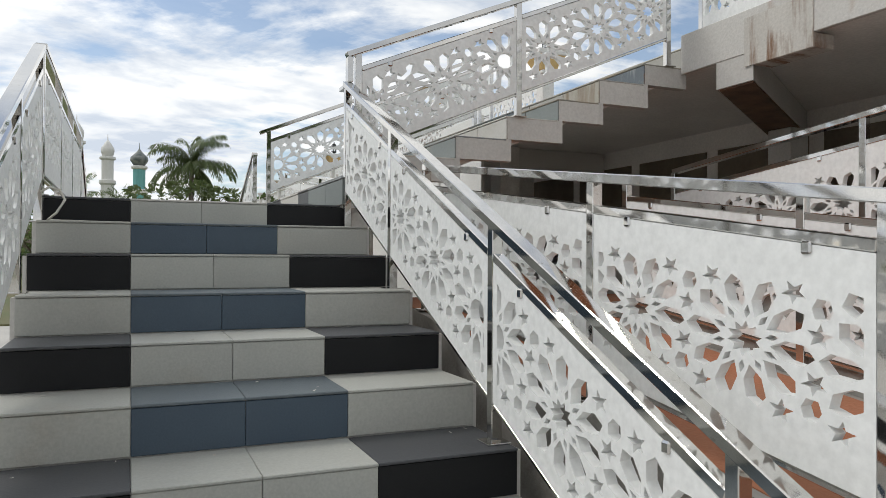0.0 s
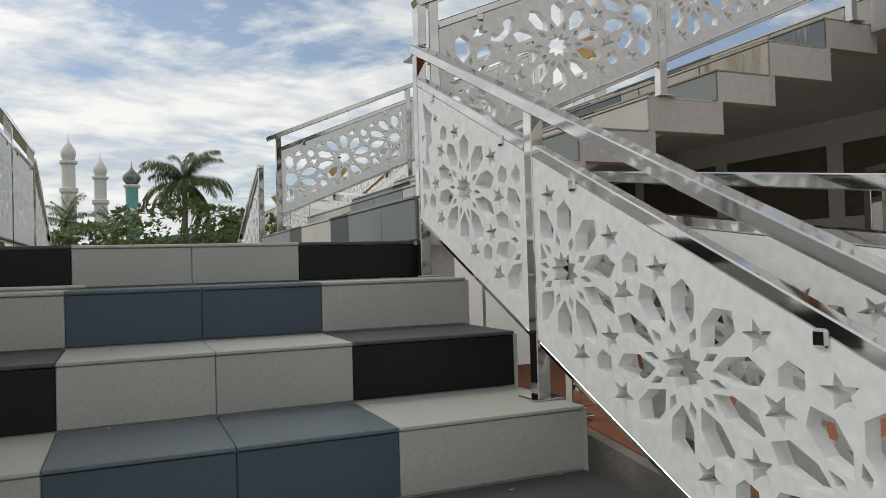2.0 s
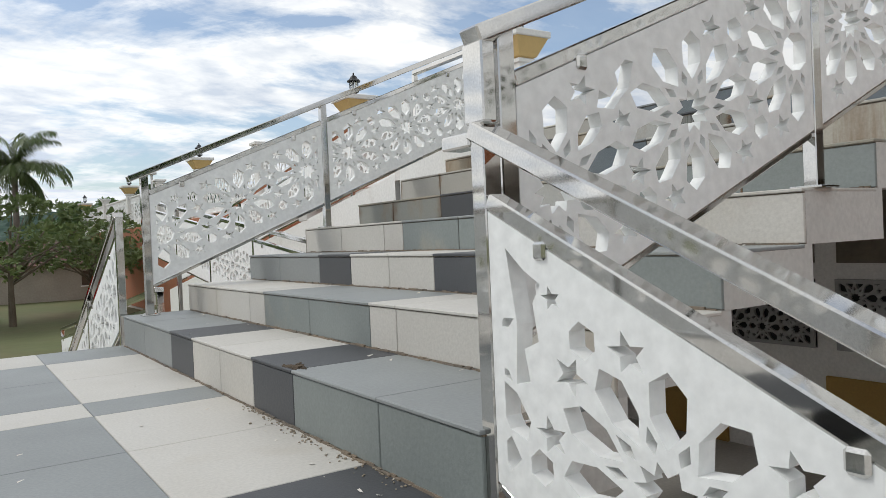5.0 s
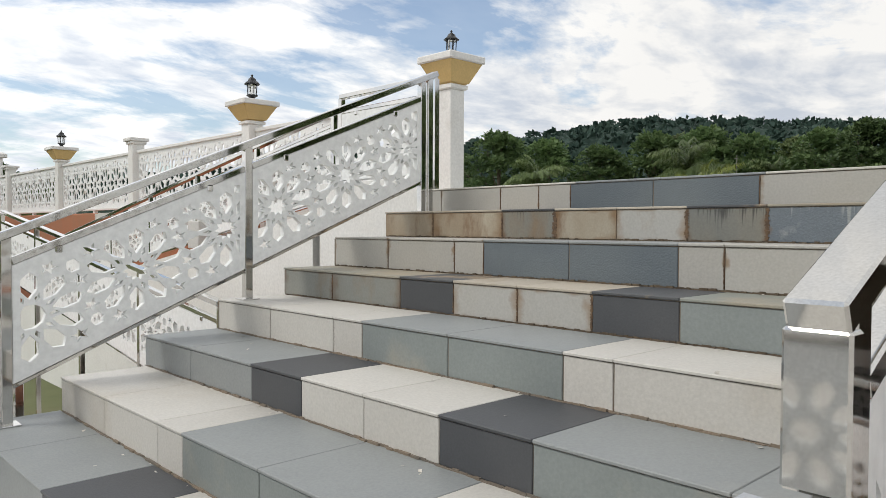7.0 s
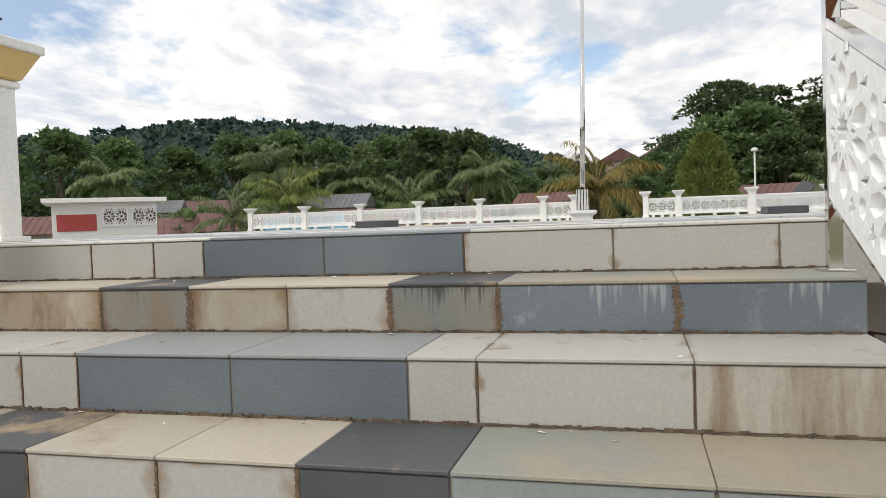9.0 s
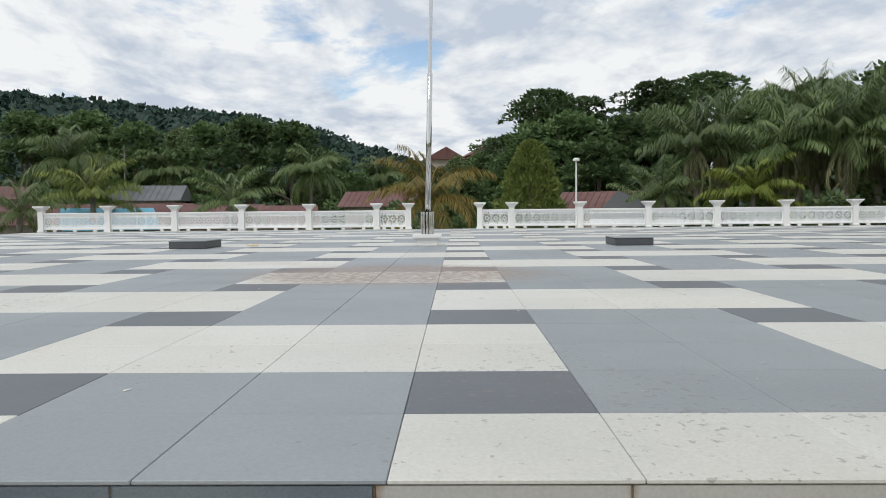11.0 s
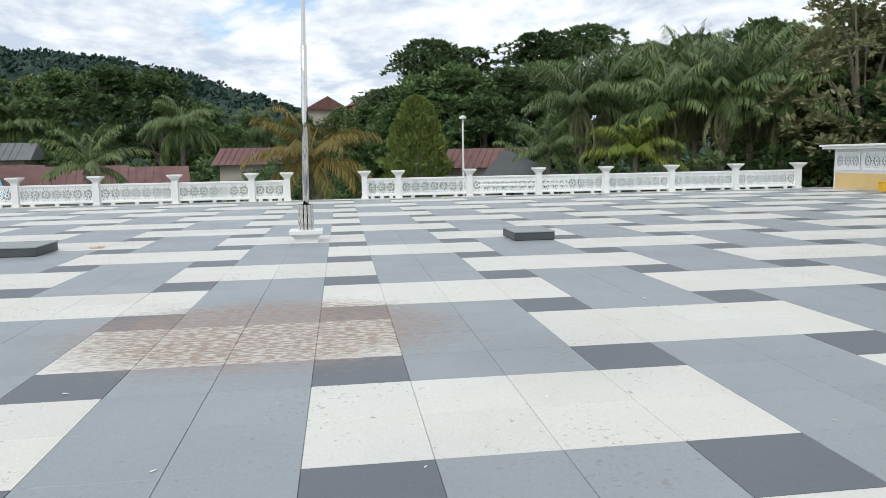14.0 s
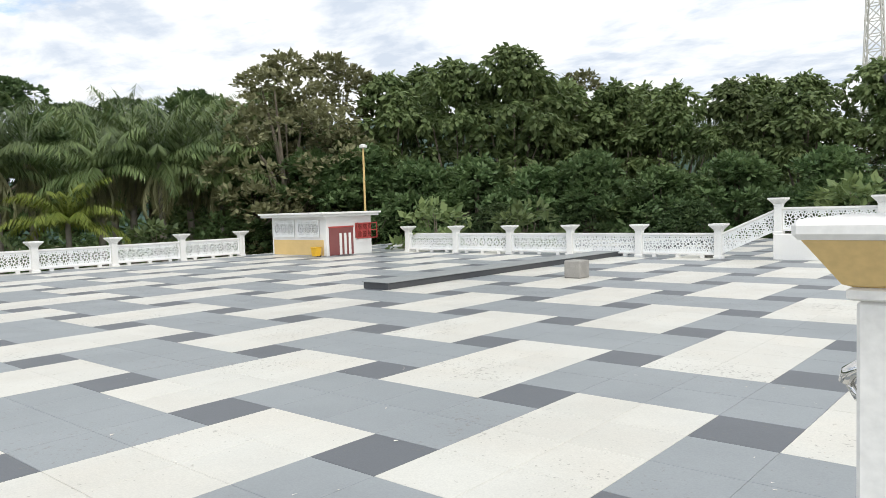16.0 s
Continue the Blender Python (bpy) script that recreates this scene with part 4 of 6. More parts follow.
def railing(name, a, b, posts, label, top=0.93, mid=0.80, low=0.17, shifts=(0.12, 0.12, 0.12), stub=(0.0, 0.0), clamp=True, twin=False, broken=None, step=0.525, level_end=0.0, newel=0.0):
    """A steel railing with raked cut-work panels. a, b: ends on the pitch line (line of the step noses); posts: distances along the plan, with foot heights."""
    a, b = Vector(a), Vector(b)
    plan = Vector((b.x - a.x, b.y - a.y, 0))
    ln = plan.length
    slope = (b.z - a.z) / ln
    m = Matrix.Translation(a) @ Matrix.Rotation(math.atan2(plan.y, plan.x), 4, "Z")
    rail = thing(name, m, label, "railing", "stair railings")
    s0, s1 = posts[0][0] - stub[0], posts[-1][0] + stub[1]
    part("handrail", bar((s0, 0, slope * s0 + top), (s1, 0, slope * s1 + top), 0.068, 0.040), "steel", rail, "polished steel handrail")
    if level_end:
        part("rail_return", box((s1 + 0.001, -0.03, slope * s1 + top - 0.036), (s1 + level_end, 0.03, slope * s1 + top - 0.004), 0.004), "steel", rail, "level end of the handrail")
    if newel:
        part("newel", box((s0 + 0.002, -0.037, newel - a.z), (s0 + 0.041, 0.037, slope * s0 + top - 0.012), 0.004), "steel", rail, "broad polished steel newel standing on the lower handrail")
    legs = list(posts)
    if twin == "top":
        legs = legs + [(posts[-1][0] + 0.07, posts[-1][1])]
    elif twin:
        legs = [(posts[0][0] + 0.075, posts[0][1])] * (stub[0] > 0 and stub[0] < 0.2) + legs + [(posts[-1][0] + 0.07, posts[-1][1])] * (stub[1] > 0.1)
    for u, z in legs:
        zf = z - a.z
        part("post", box((u - 0.024, -0.024, zf), (u + 0.024, 0.024, slope * u + top - 0.012), 0.003), "steel", rail)
        part("base_plate", box((u - 0.055, -0.055, zf), (u + 0.055, 0.055, zf + 0.008), 0.002), "steel", rail)
    for k in range(len(posts) - 1):
        u0, u1 = posts[k][0] + 0.024, posts[k + 1][0] - 0.024
        part("panel_rail", bar((u0, 0, slope * u0 + mid), (u1, 0, slope * u1 + mid), 0.046, 0.036), "steel", rail)
        part("panel_rail", bar((u0, 0, slope * u0 + low), (u1, 0, slope * u1 + low), 0.032, 0.020), "steel", rail)
        p = part("panel", stair_panel(u1 - u0 - 0.004, mid - low - 0.036, slope, shifts[k % len(shifts)], (broken or {}).get(k, ()), step), "panel", rail, "white star-pattern cut-work panel")
        p.location = (u0 + 0.002, 0, slope * u0 + low + 0.016)
        if clamp:
            for f in (0.17, 0.82):
                u = u0 + f * (u1 - u0)
                part("clamp", box((u - 0.018, -0.03, slope * u + mid - 0.05), (u + 0.018, 0.03, slope * u + mid - 0.012), 0.006), "steel", rail)
    return rail


S1 = 0.4655
railing("stair_railing", (1.42, -3.72, -3.72 * S1), (1.42, 0.0, 0.0), [(0.0, GROUND), (1.36, -1.15), (2.68, -0.555), (3.66, -0.166)],
        "steel railing with white star-cut panels on the lower stairs", top=0.885, mid=0.745, low=0.12, shifts=(0.28, 0.60, 0.47), stub=(0.25, 0.02), twin=True, step=0.50, level_end=0.11,
        broken={2: [[(0.055, 0.055), (0.085, 0.20), (0.075, 0.33), (0.12, 0.30), (0.105, 0.24), (0.15, 0.20), (0.135, 0.13), (0.16, 0.08), (0.11, 0.075)]]})
railing("stair_railing", (-0.52, -3.72, -3.72 * S1), (-0.52, 0.0, 0.0), [(0.0, GROUND), (1.36, -1.15), (2.68, -0.555), (3.66, -0.166)],
        "steel railing with white star-cut panels on the lower stairs", top=0.93, mid=0.79, low=0.12, shifts=(0.28, 0.42, 0.30), stub=(0.25, 0.0))
railing("landing_railing", (-0.52, 0.0, 0.0), (-0.52, LAND_Y, 0.0), [(0.02, 0.0), (1.3, 0.0), (2.6, 0.0), (LAND_Y - 0.04, 0.0)],
        "level steel railing with white cut-work panels on the landing", top=0.93, mid=0.79, low=0.12)
railing("stair_railing", (-0.52, LAND_Y, 0.0), (-0.52, LAND_Y + 2.9, -1.35), [(0.05, -0.19), (1.4, -0.76), (2.8, -1.33)],
        "steel railing with white cut-work panels on the far stairs", top=0.9, mid=0.76, low=0.12)
railing("stair_railing", (1.40, LAND_Y, 0.0), (1.40, LAND_Y + 2.9, -1.35), [(0.05, -0.19), (1.4, -0.76), (2.8, -1.33)],
        "steel railing with white cut-work panels on the far stairs", top=0.9, mid=0.76, low=0.12)
S2 = 0.419
railing("stair_railing", (1.45, -0.02, 0.223), (4.5, -0.02, 0.223 + 3.05 * S2), [(0.055, 0.202), (1.37, 0.741), (2.85, 1.297)],
        "steel railing with white star-cut panels on the upper stairs", top=0.87, mid=0.735, low=0.13, shifts=(0.645, 0.72), stub=(0.085, 0.18), newel=0.886, broken={0: [[(0.86, 0.07), (0.89, 0.055), (0.93, 0.075), (0.92, 0.11), (0.95, 0.13), (0.99, 0.10), (1.0, 0.14), (0.94, 0.165), (0.88, 0.13)]]})
railing("stair_railing", (1.52, 3.74, 0.25), (4.5, 3.74, 0.25 + 2.98 * S2), [(0.0, 0.202), (1.30, 0.741), (2.72, 1.297)],
        "steel railing with white star-cut panels on the upper stairs", top=0.885, mid=0.745, low=0.13, shifts=(0.60, 0.70), stub=(0.10, 0.14), twin="top")
# level rail of the deck past the open end of the upper stairs
railing("deck_railing", (4.62, -0.05, DECK), (4.62, -6.0, DECK), [(0.05, DECK), (1.5, DECK), (3.0, DECK), (4.5, DECK), (5.9, DECK)],
        "level steel railing with white cut-work panels on the deck edge", top=0.95, mid=0.80, low=0.12)
railing("deck_railing", (4.62, 3.95, DECK), (4.62, 5.30, DECK), [(0.05, DECK), (1.31, DECK)],
        "level steel railing with white cut-work panels on the deck edge", top=0.90, mid=0.76, low=0.12)
# beyond it the railing follows a ramp that falls away along the deck
FAR_A, FAR_B = (4.62, 5.33, 1.34), (4.62, 15.4, -0.25)
railing("ramp_railing", FAR_A, FAR_B, [(0.05 + 1.41 * k, 1.332 - 0.158 * (0.05 + 1.41 * k)) for k in range(8)],
        "steel railing with white cut-work panels on the falling ramp", top=0.93, mid=0.80, low=0.12)


# ---- ramp beside the lower stairs ----
RS = 0.137
ramp = thing("access_ramp", None, "terracotta-floored access ramp beside the stairs", "ramp", "", "structure")


def ramp_bm(x0, x1, y0, z0, y1, z1):
    bm = bmesh.new()
    vs = [bm.verts.new(c) for c in ((x0, y0, z0), (x1, y0, z0), (x1, y1, z1), (x0, y1, z1), (x0, y0, GROUND - 0.1), (x1, y0, GROUND - 0.1), (x1, y1, GROUND - 0.1), (x0, y1, GROUND - 0.1))]
    for f in ((0, 1, 2, 3), (7, 6, 5, 4), (0, 4, 5, 1), (1, 5, 6, 2), (2, 6, 7, 3), (3, 7, 4, 0)):
        bm.faces.new([vs[i] for i in f])
    bmesh.ops.recalc_face_normals(bm, faces=bm.faces[:])
    return bm


for x0, x1, y0, z0, y1, z1 in ((1.72, 3.05, -7.0, -1.535, -0.6, -0.71), (3.07, 4.4, -0.6, -0.71, -7.0, 0.1)):
    part("ramp_wall", ramp_bm(x0, x1, y0, z0, y1, z1), "raw", ramp, "rough concrete side of the ramp")
    part("ramp_floor", ramp_bm(x0 + 0.05, x1 - 0.05, y0 + 0.002, z0 + 0.004, y1 - 0.002, z1 + 0.004), "terracotta", ramp)
part("turning_wall", box((1.72, -0.599, GROUND - 0.1), (4.5, 0.7, -0.714)), "raw", ramp)
part("turning_floor", box((1.76, -0.56, -0.8), (4.46, 0.66, -0.708)), "terracotta", ramp)
railing("ramp_railing", (1.77, -6.6, -1.49), (1.77, -0.6, -0.70), [(0.05, -1.48), (1.4, -1.3), (2.72, -1.13), (4.02, -0.96), (5.9, -0.71)],
        "steel railing with white cut-work panels on the ramp", top=0.93, mid=0.80, low=0.12, shifts=(0.44, 0.44, 0.44))
railing("ramp_railing", (3.06, -6.6, -1.49), (3.06, -0.9, -0.74), [(0.05, -1.48), (1.4, -1.3), (2.72, -1.13), (4.1, -0.96), (5.5, -0.77)],
        "steel railing with white cut-work panels on the ramp", top=0.93, mid=0.80, low=0.12)
railing("ramp_railing", (4.36, -6.6, -0.02), (4.36, 0.2, -0.70), [(0.05, 0.05), (1.5, -0.12), (3.0, -0.32), (4.75, -0.52), (6.55, -0.71)],
        "steel railing with white cut-work panels on the ramp", top=1.06, mid=0.88, low=0.16)

# ---- deck ----
DX0, DX1, DY0, DY1 = 4.443, 29.6, -30.0, 16.5
deck = thing("deck_floor", None, "open roof deck paved in white, grey and dark squares", "floor", "", "structure")
CUT_X, CUT_Y = 6.2, 5.5        # the falling ramp lies in a notch of the deck
part("slab", box((DX0 + TH + 0.01, DY0, DECK - 0.22), (DX1 + 0.3, CUT_Y, DECK - TH)), "soffit", deck)
part("slab", box((CUT_X, CUT_Y + 0.001, DECK - 0.22), (DX1 + 0.3, DY1, DECK - TH)), "concrete", deck)
TX, TY, TS = 7.4 - 5 * 0.6, 1.3, 0.6


def tone(r, c):
    """r: tiles towards +x, c: tiles towards -y, counted from one white block."""
    if (r % 6 in (0, 1) and c % 6 in (0, 1, 2, 3)) or (r % 6 in (3, 4) and c % 6 in (3, 4, 5, 0)):
        return "light"
    if r % 3 == 2 and c % 3 == 0:
        return "dark"
    return "grey"


NEAR = (DX0, 4.4 + 0.6 * 14, 1.3 - 0.6 * 11, 1.3 + 0.6 * 6)
rest = {"light": [], "dark": [], "grey": []}
for r in range(-5, 37):
    for c in range(-25, 52):
        x0 = max(7.4 + 0.6 * r, DX0 - 0.006)
        x1 = 7.4 + 0.6 * (r + 1)
        y1 = 1.3 - 0.6 * c
        y0 = y1 - 0.6
        if y0 < DY0 or y1 > DY1 or x1 > DX1 or (y1 > CUT_Y + 0.05 and x0 < CUT_X - 0.05):
            continue
        k = tone(r, c)
        lo, hi = (x0 + GAP / 2, y0 + GAP / 2, DECK - TH), (x1 - GAP / 2, y1 - GAP / 2, DECK)
        if x1 < NEAR[1] + 0.01 and y0 > NEAR[2] - 0.01 and y1 < NEAR[3] + 0.01:
            tile(deck, lo, hi, "deck_" + k)
        else:
            rest[k].append((lo, hi))
for k, boxes in rest.items():
    vs, fs = [], []
    for lo, hi in boxes:
        b0 = len(vs)
        vs += [(lo[0], lo[1], lo[2]), (hi[0], lo[1], lo[2]), (hi[0], hi[1], lo[2]), (lo[0], hi[1], lo[2]), (lo[0], lo[1], hi[2]), (hi[0], lo[1], hi[2]), (hi[0], hi[1], hi[2]), (lo[0], hi[1], hi[2])]
        fs += [tuple(b0 + q for q in f) for f in ((4, 5, 6, 7), (0, 1, 5, 4), (1, 2, 6, 5), (2, 3, 7, 6), (3, 0, 4, 7))]
    me = bpy.data.meshes.new("tiles")
    me.from_pydata(vs, [], fs)
    me.materials.append(M["deckfar_" + k])
    ob = new("tiles", me)
    ob.parent = deck
    ob["kind"] = "stuff"
# the same ramp on the far side of the stairs
far_ramp = thing("access_ramp", None, "terracotta-floored access ramp on the far side", "ramp", "", "structure")
for x0, x1, y0, z0, y1, z1 in ((1.72, 3.05, 4.6, -0.71, 11.0, -1.50), (4.47, 6.19, 5.51, 1.33, 15.4, -0.26)):
    part("ramp_wall", ramp_bm(x0, x1, y0, z0, y1, z1), "white", far_ramp, "white painted side of the ramp")
    part("ramp_floor", ramp_bm(x0 + 0.06, x1 - 0.06, y0 + 0.05, z0 + 0.004, y1 - 0.05, z1 + 0.012), "terracotta", far_ramp)
railing("ramp_railing", (1.77, 4.5, -0.60), (1.77, 10.6, -1.40), [(0.05, -0.70), (1.5, -0.90), (3.0, -1.08), (4.5, -1.28), (6.0, -1.47)],
        "steel railing with white cut-work panels on the ramp", top=0.93, mid=0.80, low=0.12)
railing("ramp_railing", (3.06, 4.5, -0.30), (3.06, 10.6, 0.45), [(0.05, -0.70), (1.5, -0.90), (3.0, -1.08), (4.5, -1.28), (6.0, -1.47)],
        "steel railing with white cut-work panels on the ramp", top=0.93, mid=0.80, low=0.12)

# ---- under the deck ----
part("storey_floor", box((4.5, DY0, GROUND - 0.12), (DX1, DY1, GROUND + 0.0)), "pave").update_tag()
tagged(bpy.data.objects["storey_floor"], "grey paved floor of the open storey under the deck", "floor", "", "structure")
back = thing("wall_under_deck", None, "grey inner wall with star screens and ochre doors", "wall", "", "structure")
part("wall_panel", box((6.86, DY0, GROUND), (7.06, DY1, DECK - 0.22)), "soffit", back)
for k in range(7):
    y0 = 5.35 - 1.55 * k
    # black and brown sheets on the solid wall stand for shade inside openings
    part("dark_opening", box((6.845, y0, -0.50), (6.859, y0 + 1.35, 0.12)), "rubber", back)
    part("dark_opening", box((6.845, y0, 0.26), (6.859, y0 + 1.35, 1.0)), "bark", back, "dark brown sheet standing for the shade in an opening")
    w = part("star_screen", lattice(1.35, 0.62, 0.8, 0.03), "screen", back, "grey star-pattern screen over a black sheet standing for shade")
    w.matrix_basis = Matrix.Translation((6.82, y0 + 1.35, -0.50)) @ Matrix.Rotation(-math.pi / 2, 4, "Z")
for yd in (-3.9, -2.0, -0.1, 1.75, 3.6):
    part("door", box((6.82, yd - 0.42, GROUND), (6.858, yd + 0.42, -0.74), 0.01), "ochre", back, "ochre door")
for yc in (-5.2, -1.9, 4.6, 8.0):
    c = part("column", box((5.0, yc - 0.16, GROUND), (5.32, yc + 0.16, DECK - 0.22), 0.01), "soffit")
    tagged(c, "square grey concrete column under the deck", "column", "columns under the deck", "structure")
for yb in (-6.2, -3.2, 4.6, 8.0):
    b = part("deck_beam", box((4.46, yb - 0.14, DECK - 0.55), (6.85, yb + 0.14, DECK - 0.225), 0.01), "concrete")
    tagged(b, "painted concrete beam with rusty stains under the deck", "beam", "beams under the deck", "structure")
edge_right = edge = part("deck_edge", box((DX0 - 0.02, DY0, DECK - 0.24), (DX0 + 0.022, Y2R - 0.004, DECK + 0.10), 0.004), "concrete")
tagged(edge, "white concrete deck edge with rust stains", "kerb", "", "structure")
edge = part("deck_edge", box((DX0 - 0.02, Y2L + 0.004, GROUND), (DX0 + 0.022, 5.33, DECK + 0.10), 0.004), "white")
tagged(edge, "white wall beside the head of the stairs", "wall", "", "structure")
drop = thing("stained_beam", None, "concrete beam under the deck with a rusty underside", "beam", "beams under the deck", "structure")
for pname, pmat, zb, zt, ins in (("beam", "concrete", DECK - 0.46, DECK - 0.222, 0.0), ("rusty_soffit", "rust", DECK - 0.475, DECK - 0.461, 0.02)):
    bm = bmesh.new()
    vv = [bm.verts.new((px, py, pz)) for pz in (zb, zt) for px, py in ((4.43 + ins, -0.86 + ins), (6.85, 0.72 + ins), (6.85, 1.20 - ins), (4.43 + ins, -0.47 - ins))]
    for f in ((0, 1, 2, 3), (7, 6, 5, 4), (0, 4, 5, 1), (1, 5, 6, 2), (2, 6, 7, 3), (3, 7, 4, 0)):
        bm.faces.new([vv[q] for q in f])
    bmesh.ops.recalc_face_normals(bm, faces=bm.faces[:])
    part(pname, bm, pmat, drop)
part("post", box((6.30, 0.45, GROUND), (6.56, 0.75, DECK - 0.476), 0.01), "concrete", drop, "rust-streaked concrete post under the beam")
part("notch", box((4.4215, -1.42, DECK - 0.35), (4.62, -0.865, DECK - 0.242), 0.006), "rustwash", drop, "rust-washed step in the slab edge")
wash = part("rust_wash", box((4.4165, -1.415, DECK - 0.345), (4.4205, -0.78, DECK + 0.035)), "rustwash", edge_right)
tagged(wash, "brown rust wash down the deck edge")

# ---- lantern pillars ----


def lantern_pillar(x, y, lamp=True, z0=DECK, h=1.24, stub=0, k=1.0, q=1.0):
    p = thing("lantern_pillar" if lamp else "pillar", Matrix.Translation((x, y, z0)),
              "cream pillar with a yellow flared capital" if lamp else "plain white fence pillar with a moulded cap", "pillar", "lantern pillars" if lamp else "fence pillars", "structure")
    part("shaft", box((-0.15 * q, -0.15 * q, 0), (0.15 * q, 0.15 * q, h), 0.008), "white", p)
    if lamp:
        part("plinth", box((-0.21 * q, -0.21 * q, 0), (0.21 * q, 0.21 * q, 0.045), 0.006), "white", p)
        part("collar", lathe([(0.155 * q, h), ((0.15 + 0.035 * k) * q, h + 0.012 * k), ((0.15 + 0.035 * k) * q, h + 0.052 * k), (0.155 * q, h + 0.065 * k)], square=True), "white", p)
        part("capital", lathe([(0.155 * q, h + 0.066 * k), ((0.15 + 0.05 * k) * q, h + 0.08 * k), ((0.15 + 0.195 * k) * q, h + 0.30 * k)], square=True), "yellow", p, "yellow flared capital")
        part("abacus", box(((-0.15 - 0.235 * k) * q, (-0.15 - 0.235 * k) * q, h + 0.301 * k), ((0.15 + 0.235 * k) * q, (0.15 + 0.235 * k) * q, h + 0.385 * k + 0.01 * (1 - k)), 0.012), "white", p)
    else:
        part("cap", box((-0.24 * q, -0.24 * q, h), (0.24 * q, 0.24 * q, h + 0.07), 0.01), "white", p)
        part("cap_moulding", box((-0.19 * q, -0.19 * q, h - 0.06), (0.19 * q, 0.19 * q, h - 0.001), 0.01), "white", p)
    if stub:
        zs = 1.22
        bm = tube([(-0.15 * stub, 0, zs), (-0.175 * stub, 0, zs), (-0.192 * stub, 0, zs - 0.012), (-0.198 * stub, 0, zs - 0.035)], [0.019, 0.019, 0.019, 0.017], 12)
        add_tube(bm, [(-0.15 * stub, 0, zs - 0.075), (-0.175 * stub, 0, zs - 0.065), (-0.195 * stub, 0, zs - 0.03)], [0.010, 0.010, 0.010], 8)
        part("rail_end", bm, "steel", p, "chrome rail end", True)
    return p


def garden_lamp(x, y, z, s=1.0):
    g = thing("garden_lamp", Matrix.Translation((x, y, z)) @ Matrix.Scale(s, 4), "small black lantern with clear glass on a pillar", "lamp", "pillar lanterns")
    part("foot", lathe([(0.075, 0), (0.075, 0.02), (0.045, 0.035), (0.045, 0.06), (0.065, 0.08), (0.095, 0.095), (0.095, 0.11)], 8), "lampblack", g)
    part("glass", lathe([(0.062, 0.111), (0.075, 0.275)], 6), "glass", g, "clear glass body")
    for k in range(6):
        a = math.pi / 3 * k
        part("bar", bar((0.078 * math.cos(a), 0.078 * math.sin(a), 0.11), (0.09 * math.cos(a), 0.09 * math.sin(a), 0.28), 0.012, 0.012, 0.002), "lampblack", g)
    part("roof", lathe([(0.125, 0.28), (0.13, 0.295), (0.07, 0.345), (0.06, 0.375), (0.025, 0.40), (0.012, 0.415), (0.02, 0.43), (0.006, 0.45)], 8), "lampblack", g)
    return g


lantern_pillar(6.6, 5.85, True, h=1.30, stub=0, q=0.74)
garden_lamp(6.6, 5.85, DECK + 1.685, 0.7)
lantern_pillar(5.60, -1.10, True, h=1.39, stub=-1, k=0.42)
garden_lamp(5.60, -1.10, DECK + 1.39 + 0.168)
# the high fence that runs on from the lantern pillars
FENCE_X = 6.75
fence_ys = [5.85, 10.7, 15.6, 20.6, 25.6, 30.6, 36.0, 42.0]
for k, yy in enumerate(fence_ys[1:]):
    lit = k % 2 == 0
    lantern_pillar(FENCE_X, yy, lit, 1.5, 1.37 if lit else 1.5, q=0.85)
    if lit:
        garden_lamp(FENCE_X, yy, 1.5 + 1.755)


def fence_bay(name, m, w, z0, h, s, label, group, sub=True):
    f = thing(name, m, label, "fence", group, "structure")
    p = part("screen", band(w, h, 0.022, 1.2), "panel", f)
    p.location = (0, 0, z0)
    part("top_rail", box((0, -0.05, z0 + h), (w, 0.05, z0 + h + 0.06), 0.008), "white", f)
    part("bottom_rail", box((0, -0.045, z0 - 0.05), (w, 0.045, z0 - 0.001), 0.006), "white", f)
    if sub:
        for u in (w * 0.17, w * 0.5, w * 0.83):
            part("foot", box((u - 0.06, -0.04, 0), (u + 0.06, 0.04, z0 - 0.052), 0.004), "white", f)
    return f


for a, b in zip(fence_ys, fence_ys[1:]):
    fence_bay("garden_fence", Matrix.Translation((FENCE_X, a + 0.15, 1.5)) @ Matrix.Rotation(math.pi / 2, 4, "Z"), b - a - 0.3, 0.12, 1.12, 0.8,
              "high white cut-work garden fence", "high fence bays")
base = part("fence_bank", box((FENCE_X - 0.3, 9.5, GROUND), (FENCE_X + 0.3, 48, 1.495), 0.02), "terracotta")
tagged(base, "terracotta-coloured retaining wall under the high fence", "wall", "", "structure")

# ---- balustrade round the deck ----


def make_bal_pillar():
    p = thing("balustrade_pillar", None, "white balustrade pillar with a flared cap", "pillar", "balustrade pillars", "structure")
    part("shaft", lathe([(0.12, 0), (0.12, 0.06), (0.095, 0.075), (0.095, 0.75), (0.11, 0.76), (0.11, 0.785)], square=True), "white", p)
    part("cap", lathe([(0.11, 0.786), (0.125, 0.80), (0.205, 0.895), (0.215, 0.90), (0.215, 0.945)], square=True), "white", p)
    return p


proto_pillar = make_bal_pillar()
proto_pillar.matrix_basis = Matrix.Translation((29.4, 0.29, DECK))


